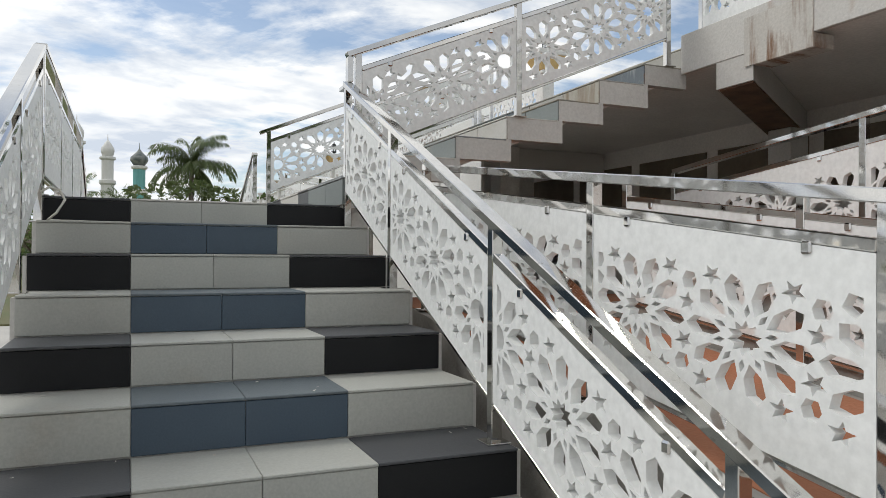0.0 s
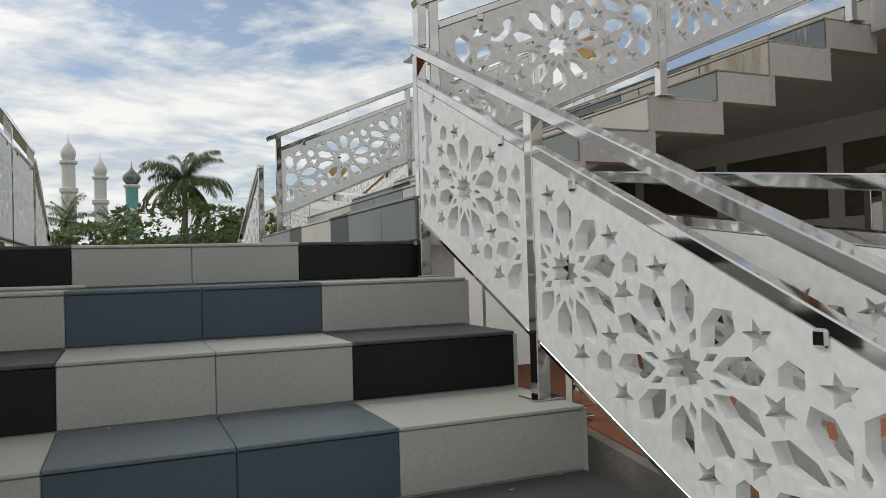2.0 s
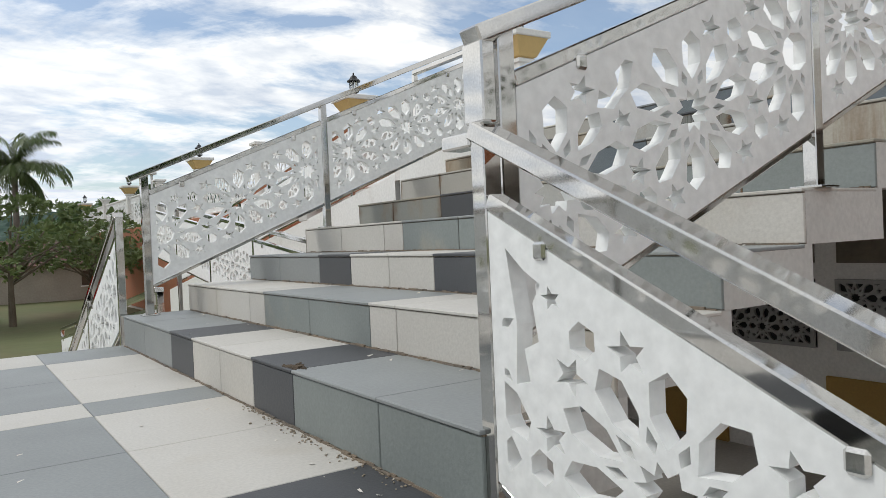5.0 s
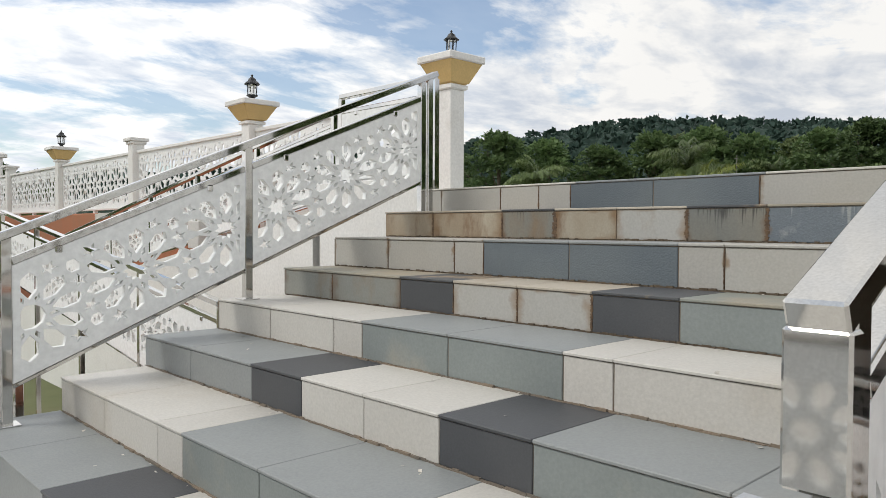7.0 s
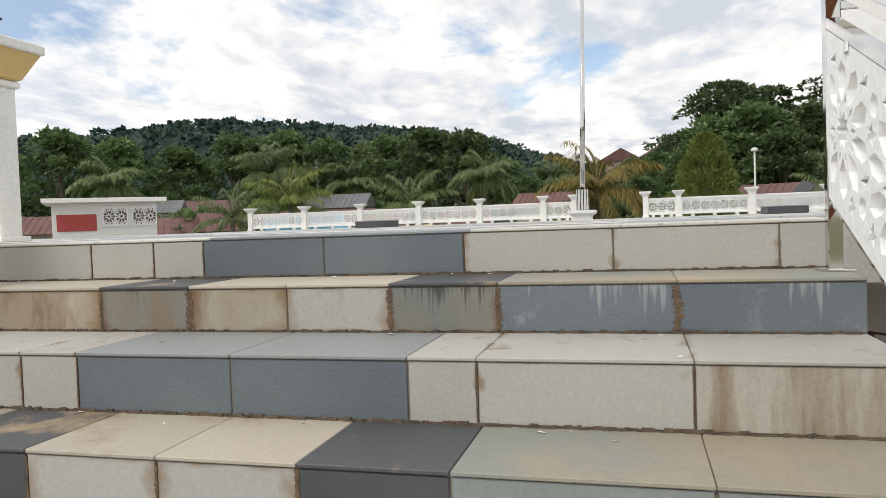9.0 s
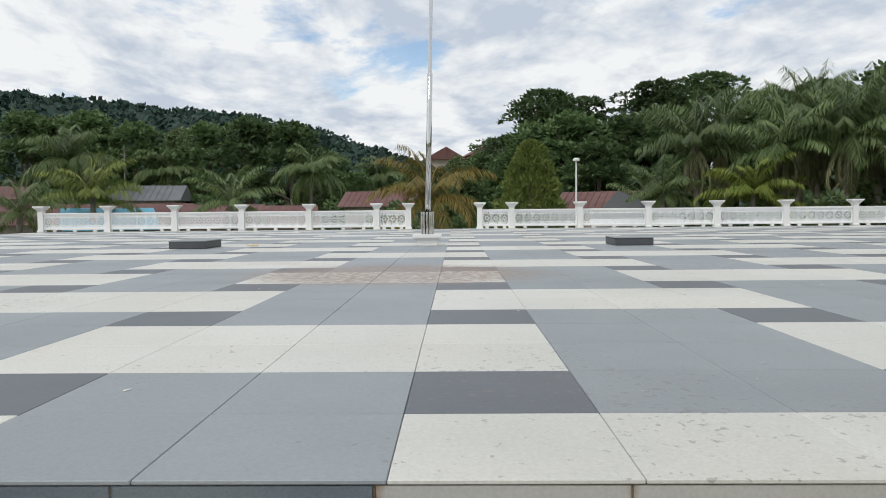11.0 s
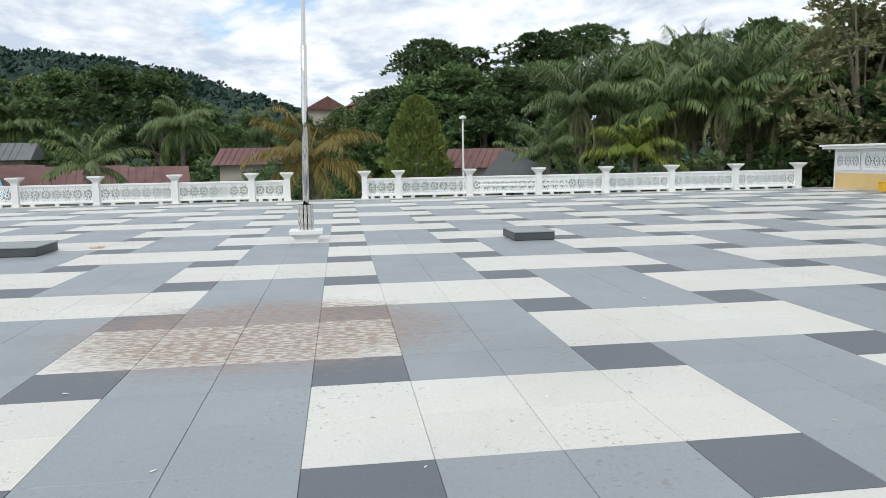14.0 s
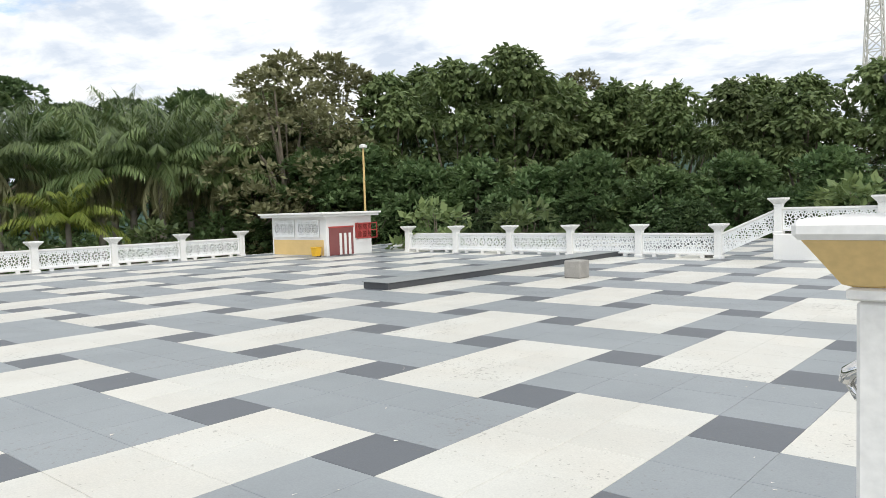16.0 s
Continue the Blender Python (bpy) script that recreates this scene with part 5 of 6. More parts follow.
def bal_run(p0, p1, n, first=True, last=True):
    """A stretch of n bays from p0 to p1."""
    p0, p1 = Vector(p0), Vector(p1)
    d = (p1 - p0) / n
    rot = Matrix.Rotation(math.atan2(d.y, d.x), 4, "Z")
    for k in range(n + 1):
        if (k == 0 and not first) or (k == n and not last):
            continue
        copy_thing(proto_pillar, Matrix.Translation(p0 + d * k))
    key = round(d.length, 2)
    if key not in bays:
        bays[key] = fence_bay("balustrade", Matrix.Translation(p0) @ rot @ Matrix.Translation((0.1, 0, 0)), d.length - 0.2, 0.13, 0.50, 0.55,
                              "low white cut-work balustrade along the deck edge", "balustrade bays")
        start = 1
    else:
        start = 0
    for k in range(start, n):
        copy_thing(bays[key], Matrix.Translation(p0 + d * k) @ rot @ Matrix.Translation((0.1, 0, 0)))


bays = {}
BX = 29.4
bal_run((BX, 0.29, DECK), (BX, -0.86, DECK), 1, first=False)
bal_run((BX, -0.86, DECK), (BX, -15.56, DECK), 6, first=False)
bal_run((BX, 2.86, DECK), (BX, 4.01, DECK), 1)
bal_run((BX, 4.01, DECK), (BX, 16.26, DECK), 5, first=False)
bal_run((24.35, -19.45, DECK), (12.75, -19.45, DECK), 5)
rise = thing("raised_balustrade", None, "white cut-work balustrade climbing to a raised terrace", "fence", "balustrade bays", "structure")
p = part("sloped_screen", cutwork([(0, 0), (1.4, 0.62), (1.4, 1.12), (0, 0.50)], [h for u in (0.2, 0.55, 0.9, 1.25) for h in rosette(u, 0.25 + 0.443 * u, 0.6)], 0.05), "panel", rise)
p.matrix_basis = Matrix.Translation((12.65, -19.45, DECK + 0.13)) @ Matrix.Rotation(math.pi, 4, "Z")
part("sloped_rail", bar((12.66, -19.45, DECK + 0.66), (11.25, -19.45, DECK + 1.29), 0.1, 0.06), "white", rise)
part("terrace_wall", box((8.0, -19.6, DECK), (11.3, -19.3, DECK + 0.66), 0.01), "white", rise)
bal_run((11.2, -19.45, DECK + 0.66), (8.85, -19.45, DECK + 0.66), 1)

# ---- things on the deck ----
pole = thing("flagpole", Matrix.Translation((16.65, 1.68, DECK)), "tall steel flagpole on a white pedestal", "flagpole")
part("pedestal", lathe([(0.19, 0), (0.19, 0.08), (0.21, 0.10), (0.27, 0.145), (0.27, 0.20)], square=True), "white", pole)
for k in range(10):
    a = 2 * math.pi * k / 10
    part("sleeve_rod", tube([(0.1 * math.cos(a), 0.1 * math.sin(a), 0.20), (0.1 * math.cos(a), 0.1 * math.sin(a), 0.62)], [0.03, 0.03], 8), "steel", pole)
part("mast", tube([(0, 0, 0.20), (0, -0.075, 3.2), (0, -0.075, 3.21), (0, -0.20, 8.0)], [0.05, 0.05, 0.036, 0.028], 12), "steel", pole, "", True)

for x, y in ((16.2, 5.92), (16.18, -1.99)):
    h = thing("roof_hatch", Matrix.Translation((x, y, DECK)), "low dark-tiled hatch box on the deck", "hatch", "hatch boxes")
    part("body", box((-0.43, -0.335, 0), (0.43, 0.335, 0.125), 0.01), "dark", h)
    part("cover", box((-0.435, -0.34, 0.126), (0.435, 0.34, 0.146), 0.005), "grey", h)
plat = thing("deck_platform", None, "low dark-tiled platform on the deck", "platform", "", "structure")
part("body", box((15.75, -9.65, DECK - 0.01), (16.45, -26.5, DECK + 0.13)), "dark", plat)
part("top", box((15.72, -26.5, DECK + 0.131), (16.48, -9.62, DECK + 0.15), 0.005), "grey", plat)
for x, y in ((13.6, -13.3), (13.1, -19.8), (13.0, -26.2)):
    c = part("concrete_block", box((-0.2, -0.2, 0), (0.2, 0.2, 0.38), 0.02), "raw")
    c.location = (x, y, DECK)
    tagged(c, "rough weathered concrete block standing on the deck", "block", "concrete blocks")

# hut
hut = thing("roof_hut", None, "small white and cream hut with a red door", "hut")
HX0, HX1, HY0, HY1, HH = 25.4, 28.5, -18.55, -16.35, 1.40
part("wall", box((HX0, HY0, DECK), (HX1, HY1, DECK + HH), 0.01), "white", hut)
part("cream_dado", box((HX0 + 0.15, HY1, DECK + 0.03), (HX1 - 0.1, HY1 + 0.015, DECK + 0.58)), "yellow", hut, "cream lower wall panel")
part("roof_slab", box((HX0 - 0.22, HY0 - 0.2, DECK + HH), (HX1 + 0.3, HY1 + 0.3, DECK + HH + 0.09), 0.01), "white", hut)
part("roof_cap", box((HX0 - 0.29, HY0 - 0.27, DECK + HH + 0.091), (HX1 + 0.37, HY1 + 0.37, DECK + HH + 0.16), 0.01), "white", hut)
for u in (HX0 + 0.35, HX0 + 1.75):
    w = part("vent_screen", band(1.2, 0.62, 0.03), "panel", hut, "star-pattern vent screen")
    w.matrix_basis = Matrix.Translation((u, HY1 + 0.03, DECK + 0.68))
    part("vent_backing", box((u, HY1 + 0.001, DECK + 0.68), (u + 1.2, HY1 + 0.008, DECK + 1.30)), "wood", hut)
door = part("door", box((HX0 - 0.04, HY1 - 1.25, DECK + 0.02), (HX0 - 0.002, HY1 - 0.12, DECK + 1.0), 0.006), "maroon", hut, "maroon sheet door")
for v in (0.62, 0.84, 1.06):
    part("white_stripe", box((HX0 - 0.055, HY1 - v - 0.06, DECK + 0.03), (HX0 - 0.041, HY1 - v + 0.05, DECK + 0.80)), "white", door)
part("door_head", box((HX0 - 0.05, HY1 - 1.27, DECK + 1.0), (HX0 - 0.002, HY1 - 0.1, DECK + 1.05)), "red", hut)
part("window_backing", box((HX0 - 0.01, HY1 - 2.15, DECK + 0.58), (HX0 - 0.002, HY1 - 1.38, DECK + 1.14)), "wood", hut)
w = part("window_screen", lattice(0.77, 0.56, 0.6, 0.03, 8, 1.25), "red", hut, "red star-pattern window screen")
w.matrix_basis = Matrix.Translation((HX0 - 0.028, HY1 - 1.38, DECK + 0.58)) @ Matrix.Rotation(-math.pi / 2, 4, "Z")
for zz in (0.58, 0.86, 1.12):
    part("red_rail", bar((HX0 - 0.15, HY1 - 1.36, DECK + zz), (HX0 - 0.15, HY1 - 2.35, DECK + zz), 0.03, 0.03), "red", hut)
for vv in (1.37, 1.86, 2.34):
    part("red_post", bar((HX0 - 0.15, HY1 - vv, DECK + 0.56), (HX0 - 0.15, HY1 - vv, DECK + 1.16), 0.03, 0.03), "red", hut)
tb = thing("trash_bin", Matrix.Translation((HX0 + 0.25, HY1 + 0.28, DECK)), "yellow plastic wheeled bin beside the hut", "bin")
part("body", lathe([(0.10, 0.03), (0.13, 0.32)], square=True), "bin", tb)
part("lid", box((-0.145, -0.15, 0.321), (0.145, 0.15, 0.35), 0.01), "bin", tb)
for sx in (-0.08, 0.08):
    part("wheel", tube([(sx - 0.015, -0.12, 0.04), (sx + 0.015, -0.12, 0.04)], [0.04, 0.04], 10), "rubber", tb)

# ---- ground and distance ----
LOW = GROUND - 0.02
g = bmesh.new()
bmesh.ops.create_grid(g, x_segments=60, y_segments=60, size=1500)
gr = part("ground", g, "ground")
gr.location = (0, 0, LOW - 1.6)
tagged(gr, "flat grassy ground of the town", "ground", "", "structure")
yard = part("forecourt", box((-40, -40, LOW - 1.7), (20, 40, LOW)), "pave")
tagged(yard, "grey paved forecourt round the stairs", "pavement", "", "structure")


def quad_leaf(vs, fs, c, d, up, ln, wd):
    s = d.cross(up)
    if s.length < 1e-4:
        s = d.cross(Vector((1, 0, 0)))
    s.normalize()
    b = len(vs)
    vs += [c, c + d * ln * 0.5 + s * wd * 0.5, c + d * ln, c + d * ln * 0.5 - s * wd * 0.5]
    fs.append((b, b + 1, b + 2, b + 3))


def mesh_part(name, vs, fs, mat, parent, label=""):
    me = bpy.data.meshes.new(name)
    me.from_pydata([tuple(v) for v in vs], [], fs)
    me.materials.append(M[mat])
    ob = new(name, me)
    ob.parent = parent
    if label:
        ob["label"] = label
    return ob


def hill(name, x0, y0, lx, ly, h, turn, seed, crowned=False):
    """A wooded ridge with an uneven canopy."""
    n = 300
    vs, fs = [], []
    for i in range(n + 1):
        for j in range(91):
            u, v = i / n * 2 - 1, j / 90 * 2 - 1
            prof = math.exp(-2.1 * u * u) * max(0.0, 1 - v * v) ** 0.8
            nz = noise.fractal(Vector((u * 4 + seed, v * 2, seed)), 1.0, 2.0, 5) * 0.15
            z = h * prof * (1 + nz) + noise.noise(Vector((u * 80, v * 22, seed))) * 1.5 * (prof > 0.02)
            z += random.uniform(-0.7, 1.5) * (prof > 0.02)
            vs.append((u * lx, v * ly, z))
    for i in range(n):
        for j in range(90):
            a = i * 91 + j
            fs.append((a, a + 91, a + 92, a + 1))
    me = bpy.data.meshes.new(name)
    me.from_pydata(vs, [], fs)
    # this colour already holds the distance haze
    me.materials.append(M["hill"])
    ob = new(name, me)
    ob.matrix_basis = Matrix.Translation((x0, y0, LOW - 4)) @ Matrix.Rotation(radians(turn), 4, "Z")
    # tree crowns over the near slope and the ridge
    rng = random.Random(int(seed * 10))
    cv, cf = [], []
    for k in range(3600 if crowned else 0):
        i, j = rng.randrange(40, n - 40), rng.randrange(8, 60)
        base_v = Vector(vs[i * 91 + j])
        if base_v.z < 12:
            continue
        r = rng.uniform(1.8, 3.6)
        for q in range(11):
            d = Vector((rng.gauss(0, 1), rng.gauss(0, 1), abs(rng.gauss(0, 1)))).normalized()
            quad_leaf(cv, cf, base_v + d * r * 0.55, (d + Vector((rng.gauss(0, 0.6), rng.gauss(0, 0.6), 0))).normalized(), Vector((rng.gauss(0, 1), rng.gauss(0, 1), 0.6)).normalized(), r * 0.8, r * 0.6)
    if crowned:
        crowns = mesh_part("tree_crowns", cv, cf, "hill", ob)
        crowns["kind"] = "stuff"
    return tagged(ob, "dark green wooded hill in the distance", "hill", "", "structure")


# ---- plants ----


def broad_tree(name, h, spread, mat, seed, label, leaf=0.55, count=5200, layers=0.35, trunk_h=0.35, droop=0.0, sparse=0.0, clumps=26):
    """A trunk with limbs and a crown of many leaf clumps."""
    rng = random.Random(seed)
    t = thing(name, None, label, "tree", "trees")
    bm = bmesh.new()
    add_tube(bm, [(0, 0, 0), (0.006 * h, 0.004 * h, h * trunk_h * 0.6), (0.008 * h, -0.006 * h, h * trunk_h * 1.2), (0.006 * h, 0, h * 0.75)], [h * 0.028, h * 0.022, h * 0.018, h * 0.006], 8)
    cl = []
    for k in range(clumps):
        a = rng.uniform(0, 2 * math.pi)
        zz = trunk_h + (1 - trunk_h) * (rng.random() ** 0.8)
        rel = (zz - trunk_h) / (1 - trunk_h)
        rad = spread * (math.sin(math.pi * min(1, 0.18 + rel * 0.82)) ** 0.7) * rng.uniform(0.35, 1.0)
        c = Vector((rad * math.cos(a), rad * math.sin(a), zz * h * 0.95))
        r = spread * rng.uniform(0.22, 0.42) * (26 / clumps) ** 0.4
        cl.append((c, r))
        if k < 14:
            s = Vector((0.006 * h, 0, h * (trunk_h * 0.7 + 0.25 * rng.random())))
            mid = (s + c) / 2 + Vector((0, 0, h * 0.03))
            add_tube(bm, [s, mid, c], [h * 0.011, h * 0.007, h * 0.002], 5)
    part("trunk", bm, "bark", t)
    vs, fs = [], []
    for k in range(count // 5):
        c, r = cl[rng.randrange(len(cl))]
        d = Vector((rng.gauss(0, 1), rng.gauss(0, 1), rng.gauss(0, 1) + 0.25)).normalized()
        if d.z < -0.35 and rng.random() < 0.7:
            continue
        if sparse and rng.random() < sparse:
            continue
        lump = 1 + 0.16 * noise.noise(Vector((c.x + d.x * 3, c.y + d.y * 3, c.z + d.z * 3)))
        p = c + Vector((d.x * r, d.y * r, d.z * r * (1 - layers))) * lump * (0.72 + 0.30 * rng.random() ** 0.5)
        for q in range(5):
            out = (d * 0.7 + Vector((rng.gauss(0, 0.55), rng.gauss(0, 0.55), rng.gauss(0, 0.3) - droop))).normalized()
            ln = leaf * rng.uniform(0.7, 1.4)
            quad_leaf(vs, fs, p + Vector((rng.gauss(0, 0.2), rng.gauss(0, 0.2), rng.gauss(0, 0.12))) * leaf, out, Vector((rng.gauss(0, 0.5), rng.gauss(0, 0.5), 1)).normalized(), ln, ln * rng.uniform(0.42, 0.66))
    mesh_part("crown", vs, fs, mat, t)
    return t


def palm(name, h, frond_len, mat, seed, label, fronds=22, bend=1.0, skirt=0, low=-0.25):
    """A palm: ringed trunk, arching fronds with hanging leaflets."""
    rng = random.Random(seed)
    t = thing(name, None, label, "palm tree", "palms")
    lean = rng.uniform(-0.03, 0.03) * h
    pts = [(lean * (k / 8) ** 2, 0, h * k / 8) for k in range(9)]
    part("trunk", tube(pts, [0.12 + 0.06 * (1 - k / 8) + 0.010 * (k % 2) for k in range(9)], 9), "palmbark", t, "", True)
    top = Vector((lean, 0, h))
    for grp, (nf, mm, e0, e1) in enumerate(((fronds, mat, low, 1.45), (skirt, "twig", -1.35, -0.9))):
        if not nf:
            continue
        vs, fs = [], []
        for k in range(nf):
            a = 2 * math.pi * k / nf * 2.4 + rng.uniform(-0.2, 0.2)
            el = e0 + (e1 - e0) * (k / max(1, nf - 1)) + rng.uniform(-0.1, 0.1)
            ln = frond_len * rng.uniform(0.8, 1.1) * (0.7 if grp else 1)
            p = Vector(top)
            dirh = Vector((math.cos(a), math.sin(a), 0))
            segs = 16
            ang = el
            spine = [Vector(p)]
            for s in range(segs):
                d = dirh * math.cos(ang) + Vector((0, 0, math.sin(ang)))
                p = p + d * ln / segs
                ang -= bend * (0.035 + 0.135 * s / segs)
                spine.append(Vector(p))
            side = dirh.cross(Vector((0, 0, 1))).normalized()
            for s in range(segs):
                b = len(vs)
                w = 0.03 * (1 - s / segs) + 0.006
                vs += [spine[s] + side * w, spine[s] - side * w, spine[s + 1] - side * w * 0.8, spine[s + 1] + side * w * 0.8]
                fs.append((b, b + 1, b + 2, b + 3))
                if s < 2:
                    continue
                f = s / segs
                ll = ln * 0.26 * math.sin(math.pi * (0.12 + 0.8 * f)) ** 0.7
                dd = (spine[s + 1] - spine[s]).normalized()
                for sub in (0.0, 0.34, 0.67):
                    o = spine[s].lerp(spine[s + 1], sub)
                    for sg in (-1, 1):
                        dr = (side * sg * 0.62 + dd * 0.5 + Vector((rng.gauss(0, 0.12), rng.gauss(0, 0.12), -0.55 - 0.6 * rng.random()))).normalized()
                        quad_leaf(vs, fs, o, dr, Vector((0, 0, 1)), ll * rng.uniform(0.85, 1.1), 0.028 + 0.007 * frond_len)
        mesh_part("fronds" if not grp else "dead_fronds", vs, fs, mm, t, "" if not grp else "dry hanging fronds")
    return t


def place(proto, x, y, z, s=1.0, turn=0.0, first=False):
    m = Matrix.Translation((x, y, z)) @ Matrix.Rotation(turn, 4, "Z") @ Matrix.Scale(s, 4)
    if first:
        proto.matrix_basis = m
        return proto
    ob = copy_thing(proto, m)
    ob.scale = (s, s, s)
    return ob


FOOT = LOW - 1.6

def at(bearing, dist, x=4.5, y=1.0):
    """A place by compass: degrees from +y towards +x."""
    a = radians(bearing)
    return x + math.sin(a) * dist, y + math.cos(a) * dist


hill("wooded_hill", 372, 146, 440, 120, 56, -31, 3.0, True)
hill("wooded_hill", 700, 230, 500, 160, 76, -20, 9.0, True)
hill("wooded_hill", 230, 560, 420, 120, 46, 10, 5.0)
hill("wooded_hill", 190, -220, 260, 110, 42, 40, 7.0)

TREES = {
    "round": broad_tree("broadleaf_tree", 13, 4.6, "leaf", 11, "tall dark green broadleaf tree", leaf=0.40, count=11500, clumps=56),
    "tall": broad_tree("broadleaf_tree", 16, 4.4, "leaf2", 12, "tall drooping olive-green tree", leaf=0.40, count=15000, droop=0.9, trunk_h=0.15, clumps=66),
    "flat": broad_tree("rain_tree", 14, 5.2, "leaf3", 13, "dark flat-topped tree with layered branches", leaf=0.32, count=13000, layers=0.72, trunk_h=0.45, clumps=38),
    "bush": broad_tree("bush", 4.5, 3.0, "leaf", 14, "dense green roadside bush", leaf=0.28, count=3000, trunk_h=0.08, clumps=40),
    "dry": broad_tree("dry_tree", 15, 4.6, "twig", 15, "half-bare tree with dry twigs", leaf=0.32, count=11000, trunk_h=0.25, clumps=80),
    "wide": broad_tree("spreading_tree", 3.5, 3.2, "leaf2", 16, "low umbrella-shaped tree in the forecourt", leaf=0.17, count=5200, layers=0.78, trunk_h=0.45, clumps=26),
    "young": broad_tree("sapling", 3.2, 1.2, "leaf2", 17, "young tree with level whorled branches", leaf=0.28, count=500, layers=0.8, trunk_h=0.3, clumps=12),
}
PALMS = {
    "royal": palm("palm_tree", 7.6, 3.5, "frond", 21, "green palm with arching fronds", fronds=24, bend=0.72, skirt=12, low=-0.1),
    "low": palm("palm_tree", 5.4, 2.7, "frond", 22, "low green palm with spreading fronds", fronds=19, bend=0.85),
    "yellow": palm("palm_tree", 6.0, 3.2, "frond_y", 23, "palm with yellowing fronds", fronds=26, skirt=10),
    "bright": palm("palm_tree", 6.0, 3.1, "frond_b", 25, "palm with bright yellow-green fronds", fronds=26, bend=0.9, low=-0.05),
    "coco": palm("palm_tree", 6.6, 3.0, "frond", 24, "tall coconut palm with a full crown", fronds=50, bend=1.15, low=-0.7),
}
used = set()


def plant(kind, bearing, dist, s=1.0, turn=None, z=FOOT, x=4.5, y=1.0):
    proto = TREES.get(kind) or PALMS[kind]
    px, py = at(bearing, dist, x, y)
    t = rng_plants.uniform(0, 6.28) if turn is None else turn
    ob = place(proto, px, py, z, s, t, kind not in used)
    if kind not in used:
        ob.scale = (s, s, s)
    used.add(kind)


rng_plants = random.Random(5)
# town side, seen over the far balustrade
for b, d, s in ((63, 95, 1.20), (66, 92, 1.10), (59, 98, 1.20), (74, 84, 1.10), (77, 80, 1.04), (71, 90, 1.10), (80, 90, 0.88), (84, 95, 0.82), (55, 100, 1.10), (51, 104, 1.20), (47, 100, 1.24), (43, 105, 1.12), (87, 92, 0.79), (82, 78, 0.66)):
    plant("round", b, d, s * 1.1)
for b, d, s in ((61, 100, 1.10), (69, 100, 1.04), (79, 100, 0.88), (90, 100, 0.82)):
    plant("tall", b, d, s)
for b, d, s in ((97, 72, 1.24), (100, 76, 1.22), (105.5, 78, 1.34), (113, 76, 1.2), (93.5, 84, 0.99), (108.9, 80, 1.40), (116.5, 74, 1.22), (40, 100, 0.99)):
    plant("flat", b, d, s)
for b, d, s in ((96, 66, 1.0), (99, 64, 1.05), (103, 68, 1.05), (107, 66, 1.05), (111, 68, 1.1), (115, 66, 1.1), (118, 68, 1.15), (92, 80, 0.88), (121, 62, 1.2), (101, 60, 0.85), (97.5, 72, 1.15), (94, 70, 0.82), (105, 72, 1.12), (90.5, 62, 0.62), (86.5, 66, 0.66)):
    plant("round", b, d, s)
for k in range(46):
    b = 44 + k * 1.75
    plant("bush", b, rng_plants.uniform(52, 70), rng_plants.uniform(0.8, 1.5))
for b, d, s in ((84.5, 40, 0.9), (79, 42, 0.85), (94, 40, 0.7), (75, 48, 0.9), (108, 42, 0.9), (106, 41, 0.8), (89, 44, 0.9), (71, 50, 1.0)):
    plant("bush", b, d, s)
plant("yellow", 87.8, 31.5, 1.0)
plant("bright", 62.5, 44, 1.05)
plant("bright", 112.5, 42, 1.02)
for b, d, s in ((72, 42, 1.1), (106, 43, 1.15), (104.5, 46, 1.05), (57.5, 40, 1.0)):
    plant("low", b, d, s)
for b, d, s in ((108.5, 44, 1.2), (110.5, 46, 1.25), (114.5, 43, 1.15), (116.5, 45, 1.25), (118.5, 43, 1.2), (120.5, 46, 1.3), (122.5, 44, 1.15), (115.5, 50, 1.35), (121.5, 49, 1.25)):
    plant("royal", b, d, s)
for b, d, s in ((78.5, 70, 1.4), (61.5, 60, 1.4), (68, 88, 1.5), (99, 90, 1.9), (50, 88, 1.6), (84, 90, 1.45), (160, 60, 1.6), (163, 62, 1.65)):
    plant("coco", b, d, s)
# wood along the side of the deck
for b, d, s in ((123, 54, 0.90), (126.5, 50, 0.92), (135, 46, 0.92), (140, 44, 0.94), (144.3, 43, 0.97), (148, 45, 0.86), (152, 46, 0.85), (156, 45, 0.82), (160, 46, 0.83), (164.5, 45, 0.82), (169, 44, 0.83), (174, 42, 0.83), (138, 52, 1.01), (146, 52, 0.99), (154, 54, 0.91), (162, 54, 0.91)):
    plant("tall", b, d, s)
for b, d, s in ((125, 46, 0.78), (129, 44, 0.74), (133, 42, 0.74), (137, 40, 0.67), (141.5, 39, 0.67), (146, 38, 0.62), (150, 38, 0.67), (155, 38, 0.60), (160, 38, 0.64), (166, 37, 0.64), (172, 37, 0.64), (131, 55, 0.94), (178, 40, 0.69)):
    plant("round", b, d, s)
for b, d, s in ((149, 37, 0.48), (157, 36, 0.45), (163, 36, 0.47), (168, 35, 0.45), (143, 36, 0.46), (152, 60, 0.95)):
    plant("flat", b, d, s)
for b, d, s in ((127.5, 44, 1.02), (130.5, 47, 1.06), (124.8, 52, 0.90), (149.5, 50, 0.99), (171, 47, 0.80)):
    plant("dry", b, d, s)
for k in range(26):
    plant("bush", 124 + k * 2.2, rng_plants.uniform(34, 37), rng_plants.uniform(0.7, 1.05))
for b, d, s in ((138.2, 30, 1.35), (144.5, 29.5, 1.3), (128, 36, 1.1), (167, 33, 1.5), (118, 38, 1.2)):
    plant("young", b, d, s, z=-1.0)
